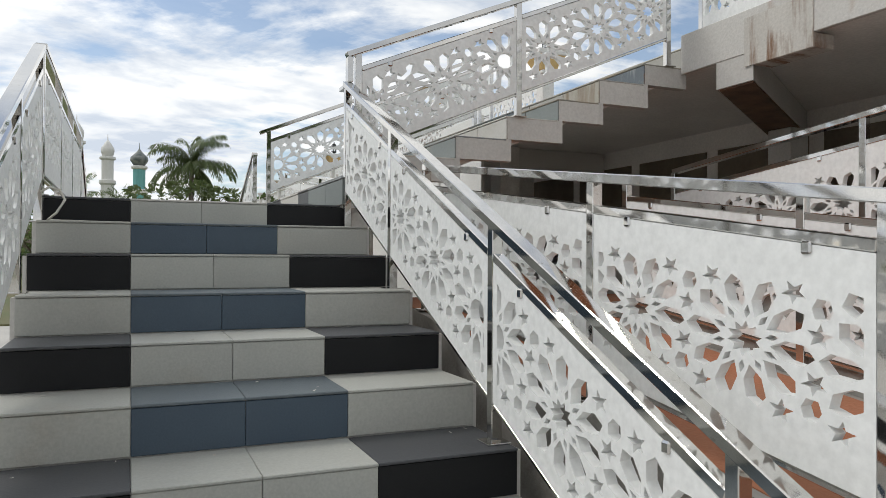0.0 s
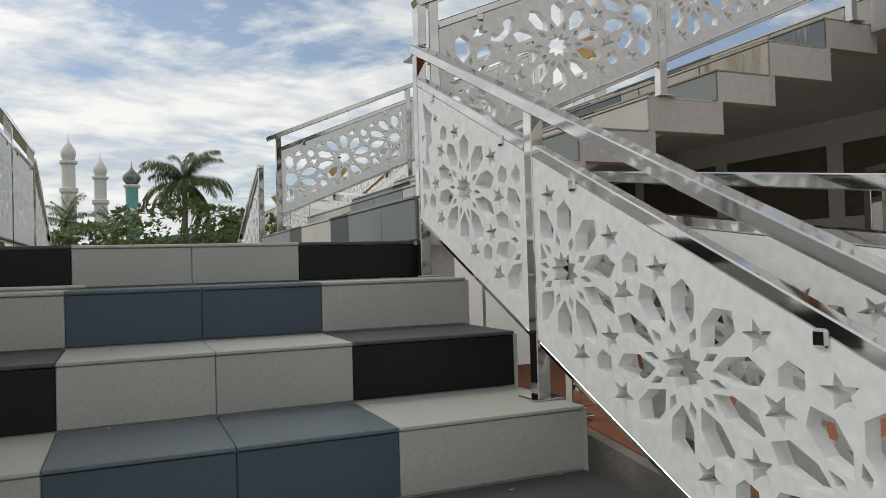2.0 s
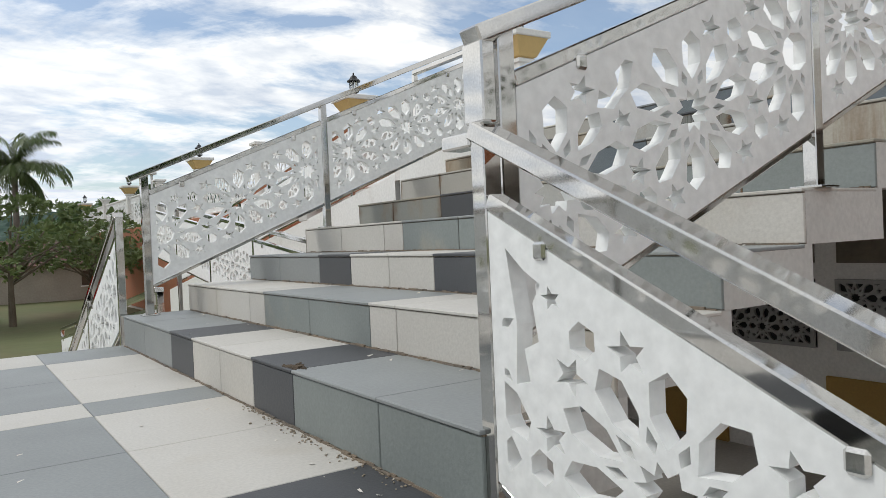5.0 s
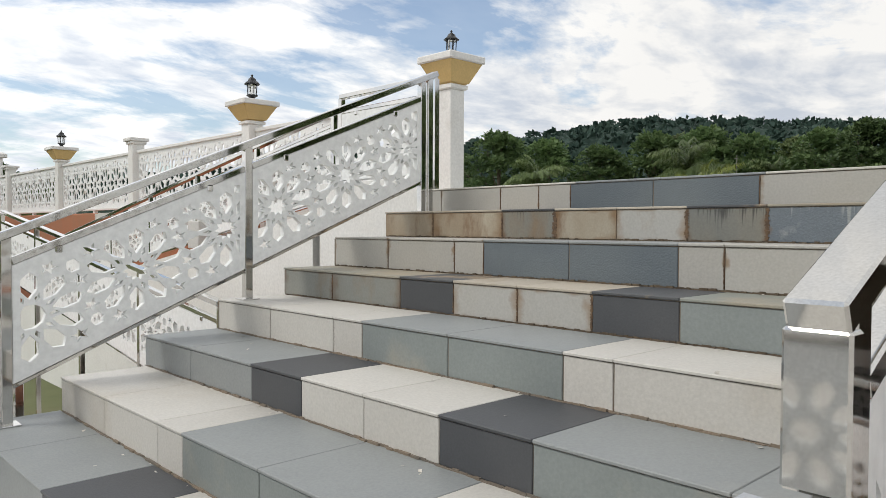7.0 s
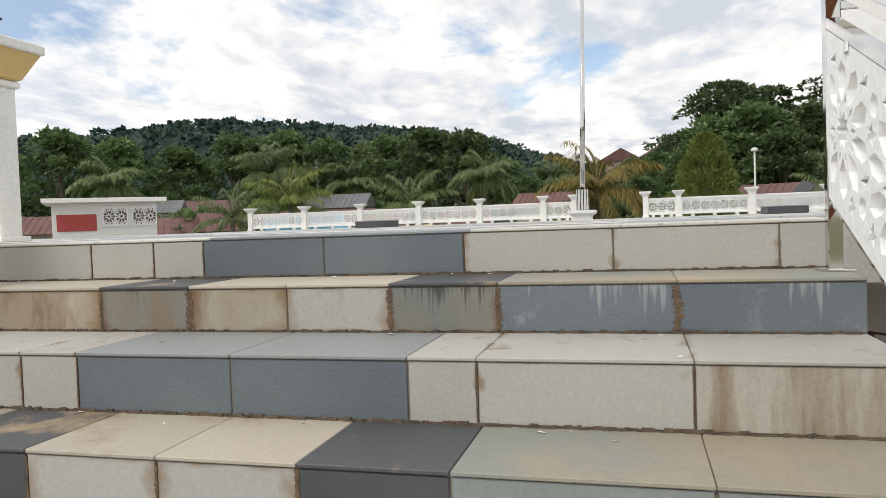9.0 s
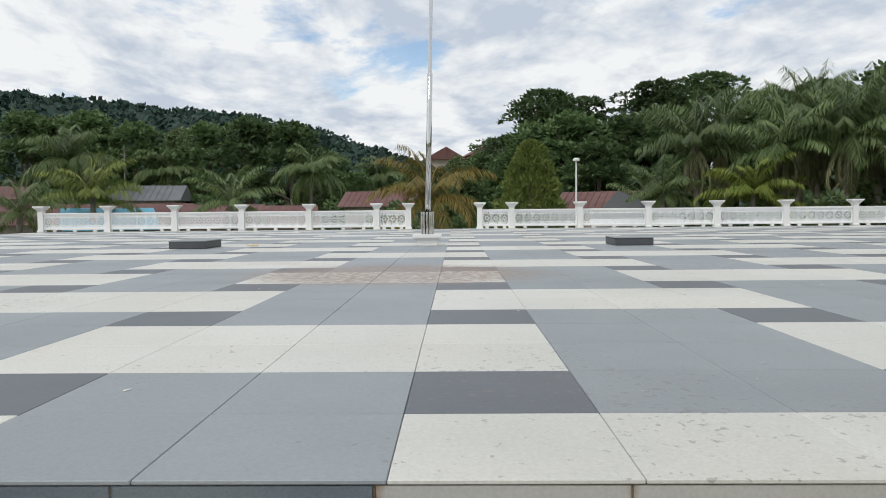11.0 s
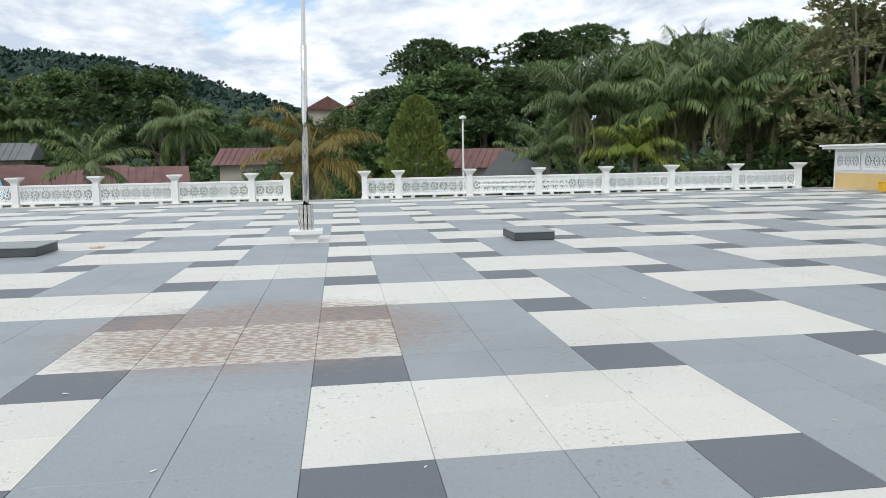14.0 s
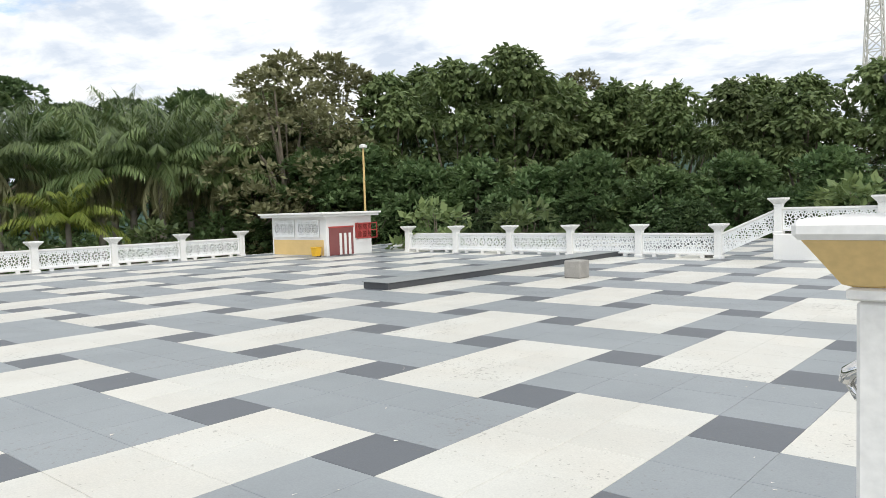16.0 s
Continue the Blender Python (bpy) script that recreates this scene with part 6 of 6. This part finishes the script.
# forecourt side, seen over the landing
for b, d, s in ((3.9, 27, 1.15), (-1.9, 26, 0.9), (8.6, 31, 0.95), (-7, 28, 0.9), (14, 33, 1.0)):
    plant("wide", b, d, s, z=LOW, x=0.2, y=-2.4)
plant("coco", 4.25, 46, 1.05, z=LOW, x=0.2, y=-2.4)
for b, d, s in ((-3.6, 60, 0.72), (-0.6, 62, 0.66), (-7.5, 58, 0.8)):
    plant("royal", b, d, s, z=LOW, x=0.2, y=-2.4)
for b, d, s in ((7.8, 56, 0.42), (9.8, 58, 0.45), (-9, 50, 0.4), (12.5, 55, 0.5), (15, 60, 0.5), (-13, 50, 0.5), (-17, 50, 0.5), (1, 75, 0.32), (6, 75, 0.4)):
    plant("round", b, d, s, z=LOW, x=0.2, y=-2.4)
for b, d, s in ((11, 42, 0.7), (-9, 40, 0.6), (-4.5, 40, 0.55)):
    plant("bush", b, d, s, z=LOW, x=0.2, y=-2.4)

# clipped cone tree behind the balustrade
cone = thing("cone_tree", Matrix.Translation((*at(95.8, 46), FOOT)), "dense cone-shaped olive-green tree", "tree", "trees")
part("trunk", tube([(0, 0, 0), (0, 0, 6.5)], [0.2, 0.05], 8), "bark", cone)
vs, fs = [], []
rng = random.Random(31)
for k in range(7000):
    u = rng.random() ** 0.75
    rr = 3.0 * (1 - u) ** 0.55 * (u + 0.12) ** 0.22 * (0.80 + 0.25 * rng.random()) * (1 + 0.1 * math.sin(u * 40 + rng.random()))
    a = rng.uniform(0, 2 * math.pi)
    rr *= 1 + 0.34 * noise.noise(Vector((2.2 * math.cos(a), 2.2 * math.sin(a), u * 9)))
    d = Vector((math.cos(a) * 0.6 + rng.gauss(0, 0.3), math.sin(a) * 0.6 + rng.gauss(0, 0.3), 0.7 + rng.gauss(0, 0.4))).normalized()
    quad_leaf(vs, fs, Vector((rr * math.cos(a), rr * math.sin(a), 1.6 + 8.0 * u)), d, Vector((rng.gauss(0, 1), rng.gauss(0, 1), 0.2)).normalized(), 0.34, 0.16)
mesh_part("crown", vs, fs, "leaf4", cone)


# houses of the town


def house(x, y, z, w, d, h, roof_h, turn, roof_mat, wall_mat="housewall", label="house with a rusty metal roof"):
    m = Matrix.Translation((x, y, z)) @ Matrix.Rotation(radians(turn), 4, "Z")
    ho = thing("house", m, label, "house", "town houses", "structure")
    part("wall", box((-w / 2, -d / 2, 0), (w / 2, d / 2, h)), wall_mat, ho)
    bm = bmesh.new()
    o = 0.5
    a = [bm.verts.new(c) for c in ((-w / 2 - o, -d / 2 - o, h), (w / 2 + o, -d / 2 - o, h), (w / 2 + o, 0, h + roof_h), (-w / 2 - o, 0, h + roof_h), (-w / 2 - o, d / 2 + o, h), (w / 2 + o, d / 2 + o, h))]
    bm.faces.new((a[0], a[1], a[2], a[3])); bm.faces.new((a[3], a[2], a[5], a[4])); bm.faces.new((a[0], a[3], a[4])); bm.faces.new((a[1], a[5], a[2])); bm.faces.new((a[0], a[4], a[5], a[1]))
    bmesh.ops.recalc_face_normals(bm, faces=bm.faces[:])
    part("roof", bm, roof_mat, ho)
    for k in range(int(w / 0.45)):
        u = -w / 2 + 0.45 * k
        part("roof_rib", bar((u, -d / 2 - o, h + 0.02), (u, 0, h + roof_h + 0.02), 0.05, 0.04, 0), roof_mat, ho)
    for sx in (-0.28, 0.28):
        wi = part("window", box((sx * w - 0.5, -d / 2 - 0.03, h * 0.4), (sx * w + 0.5, -d / 2 - 0.002, h * 0.8)), "wood", ho)
        part("sill", box((sx * w - 0.56, -d / 2 - 0.09, h * 0.4 - 0.06), (sx * w + 0.56, -d / 2 - 0.004, h * 0.4 - 0.004)), "white", wi)
    return ho


for b, d, w, hh, rm in ((60.5, 50, 8, 4.6, "roof"), (65.5, 50, 6, 4.6, "roof"), (70, 48, 7, 4.5, "roof"), (74.5, 47, 6, 4.4, "roof"), (101.6, 50, 5, 5.2, "roof"), (63.5, 46, 4, 4.3, "blueroof"), (66.5, 62, 5, 6.2, "greyroof"), (84, 58, 5, 5.6, "roof"), (54, 52, 7, 4.4, "roof"), (48, 56, 8, 4.8, "roof"), (52, 74, 7, 6.5, "greyroof"), (57, 78, 6, 6.6, "roof")):
    px, py = at(b, d)
    house(px, py, FOOT, w, 5, hh + 0.1, 1.25, -b + 90 - 90 + rng_plants.uniform(-15, 15), rm, label="weathered house with a %s" % ("blue tarpaulin roof" if rm == "blueroof" else "grey metal roof" if rm == "greyroof" else "rusty red metal roof"))
px, py = at(103.9, 45)
shed = thing("open_shed", Matrix.Translation((px, py, FOOT + 0.4)) @ Matrix.Rotation(radians(-12), 4, "Z"), "open shed with a dark blue-grey metal roof", "shed", "", "structure")
part("roof", box((-2.4, -2.6, 4.3), (2.4, 2.6, 4.42), 0.02), "greyroof", shed)
gb = bmesh.new()
gv = [gb.verts.new((gx, gy, gz)) for gx in (-2.2, -2.05) for gy, gz in ((-2.5, 4.425), (2.5, 4.425), (1.0, 6.0))]
for f in ((0, 1, 2), (5, 4, 3), (0, 3, 4, 1), (1, 4, 5, 2), (2, 5, 3, 0)):
    gb.faces.new([gv[q] for q in f])
bmesh.ops.recalc_face_normals(gb, faces=gb.faces[:])
part("gable", gb, "greyroof", shed, "dark metal gable")
part("awning", box((-4.2, -2.5, 3.95), (-2.46, 2.5, 4.03), 0.01), "white", shed, "white awning")
part("fascia", box((-2.45, -2.65, 4.15), (-2.401, 2.65, 4.36)), "white", shed)
for sx, sy in ((-2.2, -2.4), (-2.2, 2.4), (2.2, -2.4), (2.2, 2.4)):
    part("post", box((sx - 0.06, sy - 0.06, -0.4), (sx + 0.06, sy + 0.06, 4.3)), "white", shed)
for b, d, hh in ((88.8, 120, 13.5), (92.2, 118, 14.0)):
    px, py = at(b, d)
    house(px, py, FOOT, 9, 6, hh, 2.0, 10, "roof", "yellow" if b > 90 else "housewall", "hillside house with a rusty red roof")
# gate kiosk by the street, in the style of the deck hut
px, py = at(47.8, 28.5)
kiosk = thing("gate_kiosk", Matrix.Translation((px, py, 0.0)) @ Matrix.Rotation(radians(-50), 4, "Z"), "white flat-roofed kiosk with star screens and red panels", "kiosk", "", "structure")
part("wall", box((-1.9, -1.3, FOOT), (1.6, 1.3, 2.72), 0.01), "white", kiosk)
part("roof_slab", box((-2.2, -1.65, 2.72), (1.95, 1.6, 2.88), 0.01), "white", kiosk)
for u in (-0.25, 0.75):
    w = part("vent_screen", band(0.85, 0.7, 0.03), "panel", kiosk)
    w.matrix_basis = Matrix.Translation((u, -1.33, 1.85))
    part("vent_backing", box((u, -1.312, 1.85), (u + 0.85, -1.302, 2.55)), "wood", kiosk)
part("red_screen", box((-1.75, -1.34, 1.7), (-0.45, -1.302, 2.3), 0.01), "red", kiosk)


def street_lamp(x, y, z, h, label, mat="white", arm=0.25):
    s = thing("street_lamp", Matrix.Translation((x, y, z)), label, "lamp post", "lamp posts")
    part("pole", tube([(0, 0, 0), (0, 0, h)], [0.07, 0.05], 8), mat, s)
    part("head", lathe([(0.05, h), (0.2, h + 0.04), (0.2, h + 0.16), (0.05, h + 0.22)], 10), "white", s)
    return s


street_lamp(*at(99.4, 42), FOOT, 8.1, "white street lamp post with a round head")
street_lamp(*at(132.9, 38), FOOT, 9.3, "yellow lamp post with a small white head", "yellow")
street_lamp(7.5, 30, LOW, 5.2, "grey street lamp post by the fence")
for b, d, hh in ((93.6, 70, 11.5), (61.8, 80, 13.5), (65, 66, 11)):
    px, py = at(b, d)
    a = thing("antenna_mast", Matrix.Translation((px, py, FOOT)), "thin grey antenna mast above the trees", "mast", "masts")
    part("pole", tube([(0, 0, 0), (0, 0, hh)], [0.05, 0.03], 6), "raw", a)
    for zz in (0.93, 0.97):
        part("crossbar", bar((-0.5, 0, hh * zz), (0.5, 0, hh * zz), 0.04, 0.04, 0), "raw", a)
px, py = at(169.5, 150)
tower = thing("radio_tower", Matrix.Translation((px, py, FOOT)), "tall lattice radio tower with antennas", "tower", "", "structure")
TWH = 52
for sx, sy in ((-1, -1), (1, -1), (1, 1), (-1, 1)):
    part("leg", bar((sx * 2.4, sy * 2.4, 0), (sx * 0.7, sy * 0.7, TWH), 0.2, 0.2, 0), "concrete", tower)
bm = bmesh.new()
for k in range(20):
    z0, z1 = TWH * k / 20, TWH * (k + 1) / 20
    r0, r1 = 2.4 - 1.7 * k / 20, 2.4 - 1.7 * (k + 1) / 20
    cs = [(-1, -1), (1, -1), (1, 1), (-1, 1)]
    for (ax, ay), (bx, by) in zip(cs, cs[1:] + cs[:1]):
        add_bar(bm, (ax * r0, ay * r0, z0), (bx * r1, by * r1, z1), 0.14, 0.14, bevel=0)
        add_bar(bm, (bx * r0, by * r0, z0), (ax * r1, ay * r1, z1), 0.14, 0.14, bevel=0)
        add_bar(bm, (ax * r1, ay * r1, z1), (bx * r1, by * r1, z1), 0.14, 0.14, bevel=0)
part("bracing", bm, "concrete", tower)
for k, (sx, zz) in enumerate(((-1.4, 0.97), (1.4, 0.97), (-1.5, 0.92), (1.5, 0.9), (1.2, 0.86), (-1.3, 0.85))):
    part("antenna", tube([(sx, -1.0, TWH * zz - 0.9), (sx, -1.0, TWH * zz + 0.9)], [0.45, 0.45], 10), "white", tower)


def minaret(bearing, dist, r, h, body, domed, label):
    px, py = at(bearing, dist, 0.2, -2.4)
    mt = thing("minaret", Matrix.Translation((px, py, LOW - 1.6)), label, "minaret", "minarets", "structure")
    part("shaft", lathe([(r * 1.1, 0), (r * 1.1, h * 0.60), (r, h * 0.605), (r, h * 0.80)], 12), body, mt)
    part("gallery", lathe([(r, h * 0.60), (r * 1.4, h * 0.615), (r * 1.4, h * 0.64), (r * 1.02, h * 0.645)], 12), "white", mt)
    part("upper_gallery", lathe([(r * 1.02, h * 0.795), (r * 1.35, h * 0.805), (r * 1.35, h * 0.82), (r, h * 0.825)], 12), "white", mt)
    bulge = 1.45 if domed == "dome" else 1.12
    part("dome", lathe([(r * 0.9, h * 0.826), (r * bulge, h * 0.865), (r * bulge * 0.95, h * 0.89), (r * 0.5, h * 0.93), (r * 0.1, h * 0.955)], 16), domed, mt, "", True)
    part("finial", tube([(0, 0, h * 0.95), (0, 0, h)], [r * 0.09, r * 0.03], 6), domed, mt)


minaret(-3.4, 250, 1.9, 46, "white", "white", "white mosque minaret with a pointed dome")
minaret(-1.4, 250, 1.75, 40.5, "white", "white", "white mosque minaret with a pointed dome")
minaret(0.65, 120, 0.9, 20.0, "teal", "dome", "teal minaret with a dark onion dome and crescent")

# red car parked beyond the forecourt trees
car = thing("car", Matrix.Translation((*at(-1.7, 33, 0.2, -2.4), LOW)) @ Matrix.Rotation(radians(8), 4, "Z"), "red parked estate car half hidden by trees", "car")
bm = bmesh.new()
prof = [(-2.1, 0.35), (2.1, 0.35), (2.1, 0.75), (1.9, 0.9), (1.0, 0.98), (0.45, 1.45), (-1.6, 1.5), (-2.0, 1.0), (-2.1, 0.9)]
l0 = [bm.verts.new((x, -0.82, z)) for x, z in prof]
l1 = [bm.verts.new((x, 0.82, z)) for x, z in prof]
bm.faces.new(l0); bm.faces.new(l1[::-1])
for k in range(len(prof)):
    bm.faces.new((l0[k], l1[k], l1[(k + 1) % len(prof)], l0[(k + 1) % len(prof)]))
bmesh.ops.recalc_face_normals(bm, faces=bm.faces[:])
bmesh.ops.bevel(bm, geom=bm.edges[:], offset=0.05, segments=2, affect="EDGES")
part("body", bm, "carred", car)
for sy in (-0.83, 0.805):
    part("side_window", box((-1.5, sy, 1.02), (0.5, sy + 0.025, 1.36), 0.005), "rubber", car)
for sx in (-1.3, 1.35):
    for sy in (-0.86, 0.68):
        part("wheel", tube([(sx, sy, 0.32), (sx, sy + 0.18, 0.32)], [0.32, 0.32], 14), "rubber", car)
for b, d, w in ((5.0, 42, 9), (-5.5, 46, 8), (11, 48, 8)):
    px, py = at(b, d, 0.2, -2.4)
    house(px, py, LOW, w, 6, 1.7, 1.2, -b, "roof", "housewall", "low house with a dark red tiled roof")
# trim off the far side: lawn and a raw wall beside the fence
lawn = part("lawn", box((-6, 9, LOW - 0.02), (6.2, 60, LOW + 0.03)), "ground")
tagged(lawn, "green lawn beside the stairs", "lawn", "", "structure")

# ---- litter and small things ----
rng = random.Random(77)
vs, fs = [], []


def flake(x, y, z, s):
    a = rng.uniform(0, 6.28)
    b = len(vs)
    w = s * rng.uniform(0.25, 0.6)
    for u, v, h in ((-s, -w, 0.001), (s, -w * 0.7, 0.002 + s * 0.25), (s * 0.8, w, 0.003 + s * 0.1), (-s * 0.9, w * 0.9, 0.001 + s * 0.2)):
        vs.append((x + u * math.cos(a) - v * math.sin(a), y + u * math.sin(a) + v * math.cos(a), z + h))
    fs.append((b, b + 1, b + 2, b + 3))


for i in range(1, 8):
    y, z = F1[i]
    back = F1[i - 1][0]
    for k in range(7):
        flake(rng.uniform(X1L + 0.1, X1R - 0.05), back - abs(rng.gauss(0, 0.10)) - 0.02 if rng.random() < 0.7 else rng.uniform(y + 0.02, back - 0.02), z, rng.uniform(0.004, 0.014))
for i in range(7):
    x, z = F2[i]
    back = F2[i + 1][0]
    for k in range(16):
        flake(back - abs(rng.gauss(0, 0.05)) - 0.015 if rng.random() < 0.75 else rng.uniform(x + 0.02, back - 0.02), rng.uniform(0.1, 3.6), z, rng.uniform(0.004, 0.014))
for k in range(40):
    flake(1.385 - abs(rng.gauss(0, 0.07)) - 0.01 if k < 26 else rng.uniform(-0.3, 1.3), rng.uniform(0.15, 3.2), 0.0, rng.uniform(0.004, 0.013))
for k in range(110):
    flake(rng.uniform(5.0, 13.5), rng.uniform(-6.5, 4.5), DECK, rng.uniform(0.006, 0.02))
me = bpy.data.meshes.new("litter")
me.from_pydata(vs, [], fs)
me.materials.append(M["paper"])
tagged(new("litter", me), "scraps of paper and dry leaf on the steps and deck", "litter", "", "stuff")

# loose pebbles of old mortar at the foot of the upper flight
bm = bmesh.new()
for k in range(90):
    r = rng.uniform(0.002, 0.006)
    c = Vector((1.383 - abs(rng.gauss(0, 0.03)) - r, rng.uniform(0.25, 1.5), r * 0.6))
    v = bmesh.ops.create_icosphere(bm, subdivisions=1, radius=r)["verts"]
    for q in v:
        q.co = Vector((q.co.x * rng.uniform(0.7, 1.3), q.co.y, q.co.z * 0.7)) + c
tagged(part("mortar_crumbs", bm, "terrace_sand"), "crumbs of brown mortar at the foot of the stairs", "rubble", "", "stuff")

# broken corner of a tread tile, with the bed showing
bm = bmesh.new()
for k in range(46):
    r = rng.uniform(0.004, 0.011)
    c = Vector((1.392 + abs(rng.gauss(0, 0.022)), 1.06 + rng.gauss(0, 0.028), 0.2025 + rng.uniform(-0.002, 0.004)))
    for q in bmesh.ops.create_icosphere(bm, subdivisions=1, radius=r)["verts"]:
        q.co = Vector((q.co.x * rng.uniform(0.7, 1.4), q.co.y * rng.uniform(0.8, 1.3), q.co.z * 0.6)) + c
tagged(part("broken_tile", bm, "grime"), "crumbled brown mortar at a broken tile corner", "rubble", "", "stuff")

# loose white cable on the top step of the lower flight
pts = [(-0.50, -0.10, 0.02), (-0.46, -0.06, 0.05), (-0.40, -0.07, 0.03), (-0.37, -0.12, -0.03), (-0.41, -0.17, -0.11), (-0.46, -0.14, -0.155), (-0.40, -0.05, -0.155), (-0.15, -0.03, -0.158), (0.05, -0.02, -0.158)]
bm = bmesh.new()
add_tube(bm, pts, [0.008] * len(pts), 7)
tagged(part("cable", bm, "cable", smooth=True), "loose white cable lying on the top step", "cable")

# crumpled wrapper beside the hatch box
bm = bmesh.new()
grid = [[bm.verts.new((16.64 + 0.05 * u + rng.uniform(-0.01, 0.01), 5.14 - 0.06 * v + rng.uniform(-0.01, 0.01), DECK + 0.004 + rng.uniform(0, 0.03))) for v in range(5)] for u in range(4)]
for u in range(3):
    for v in range(4):
        bm.faces.new((grid[u][v], grid[u + 1][v], grid[u + 1][v + 1], grid[u][v + 1]))
tagged(part("yellow_wrapper", bm, "yellow"), "crumpled orange-yellow wrapper lying on the deck", "litter")
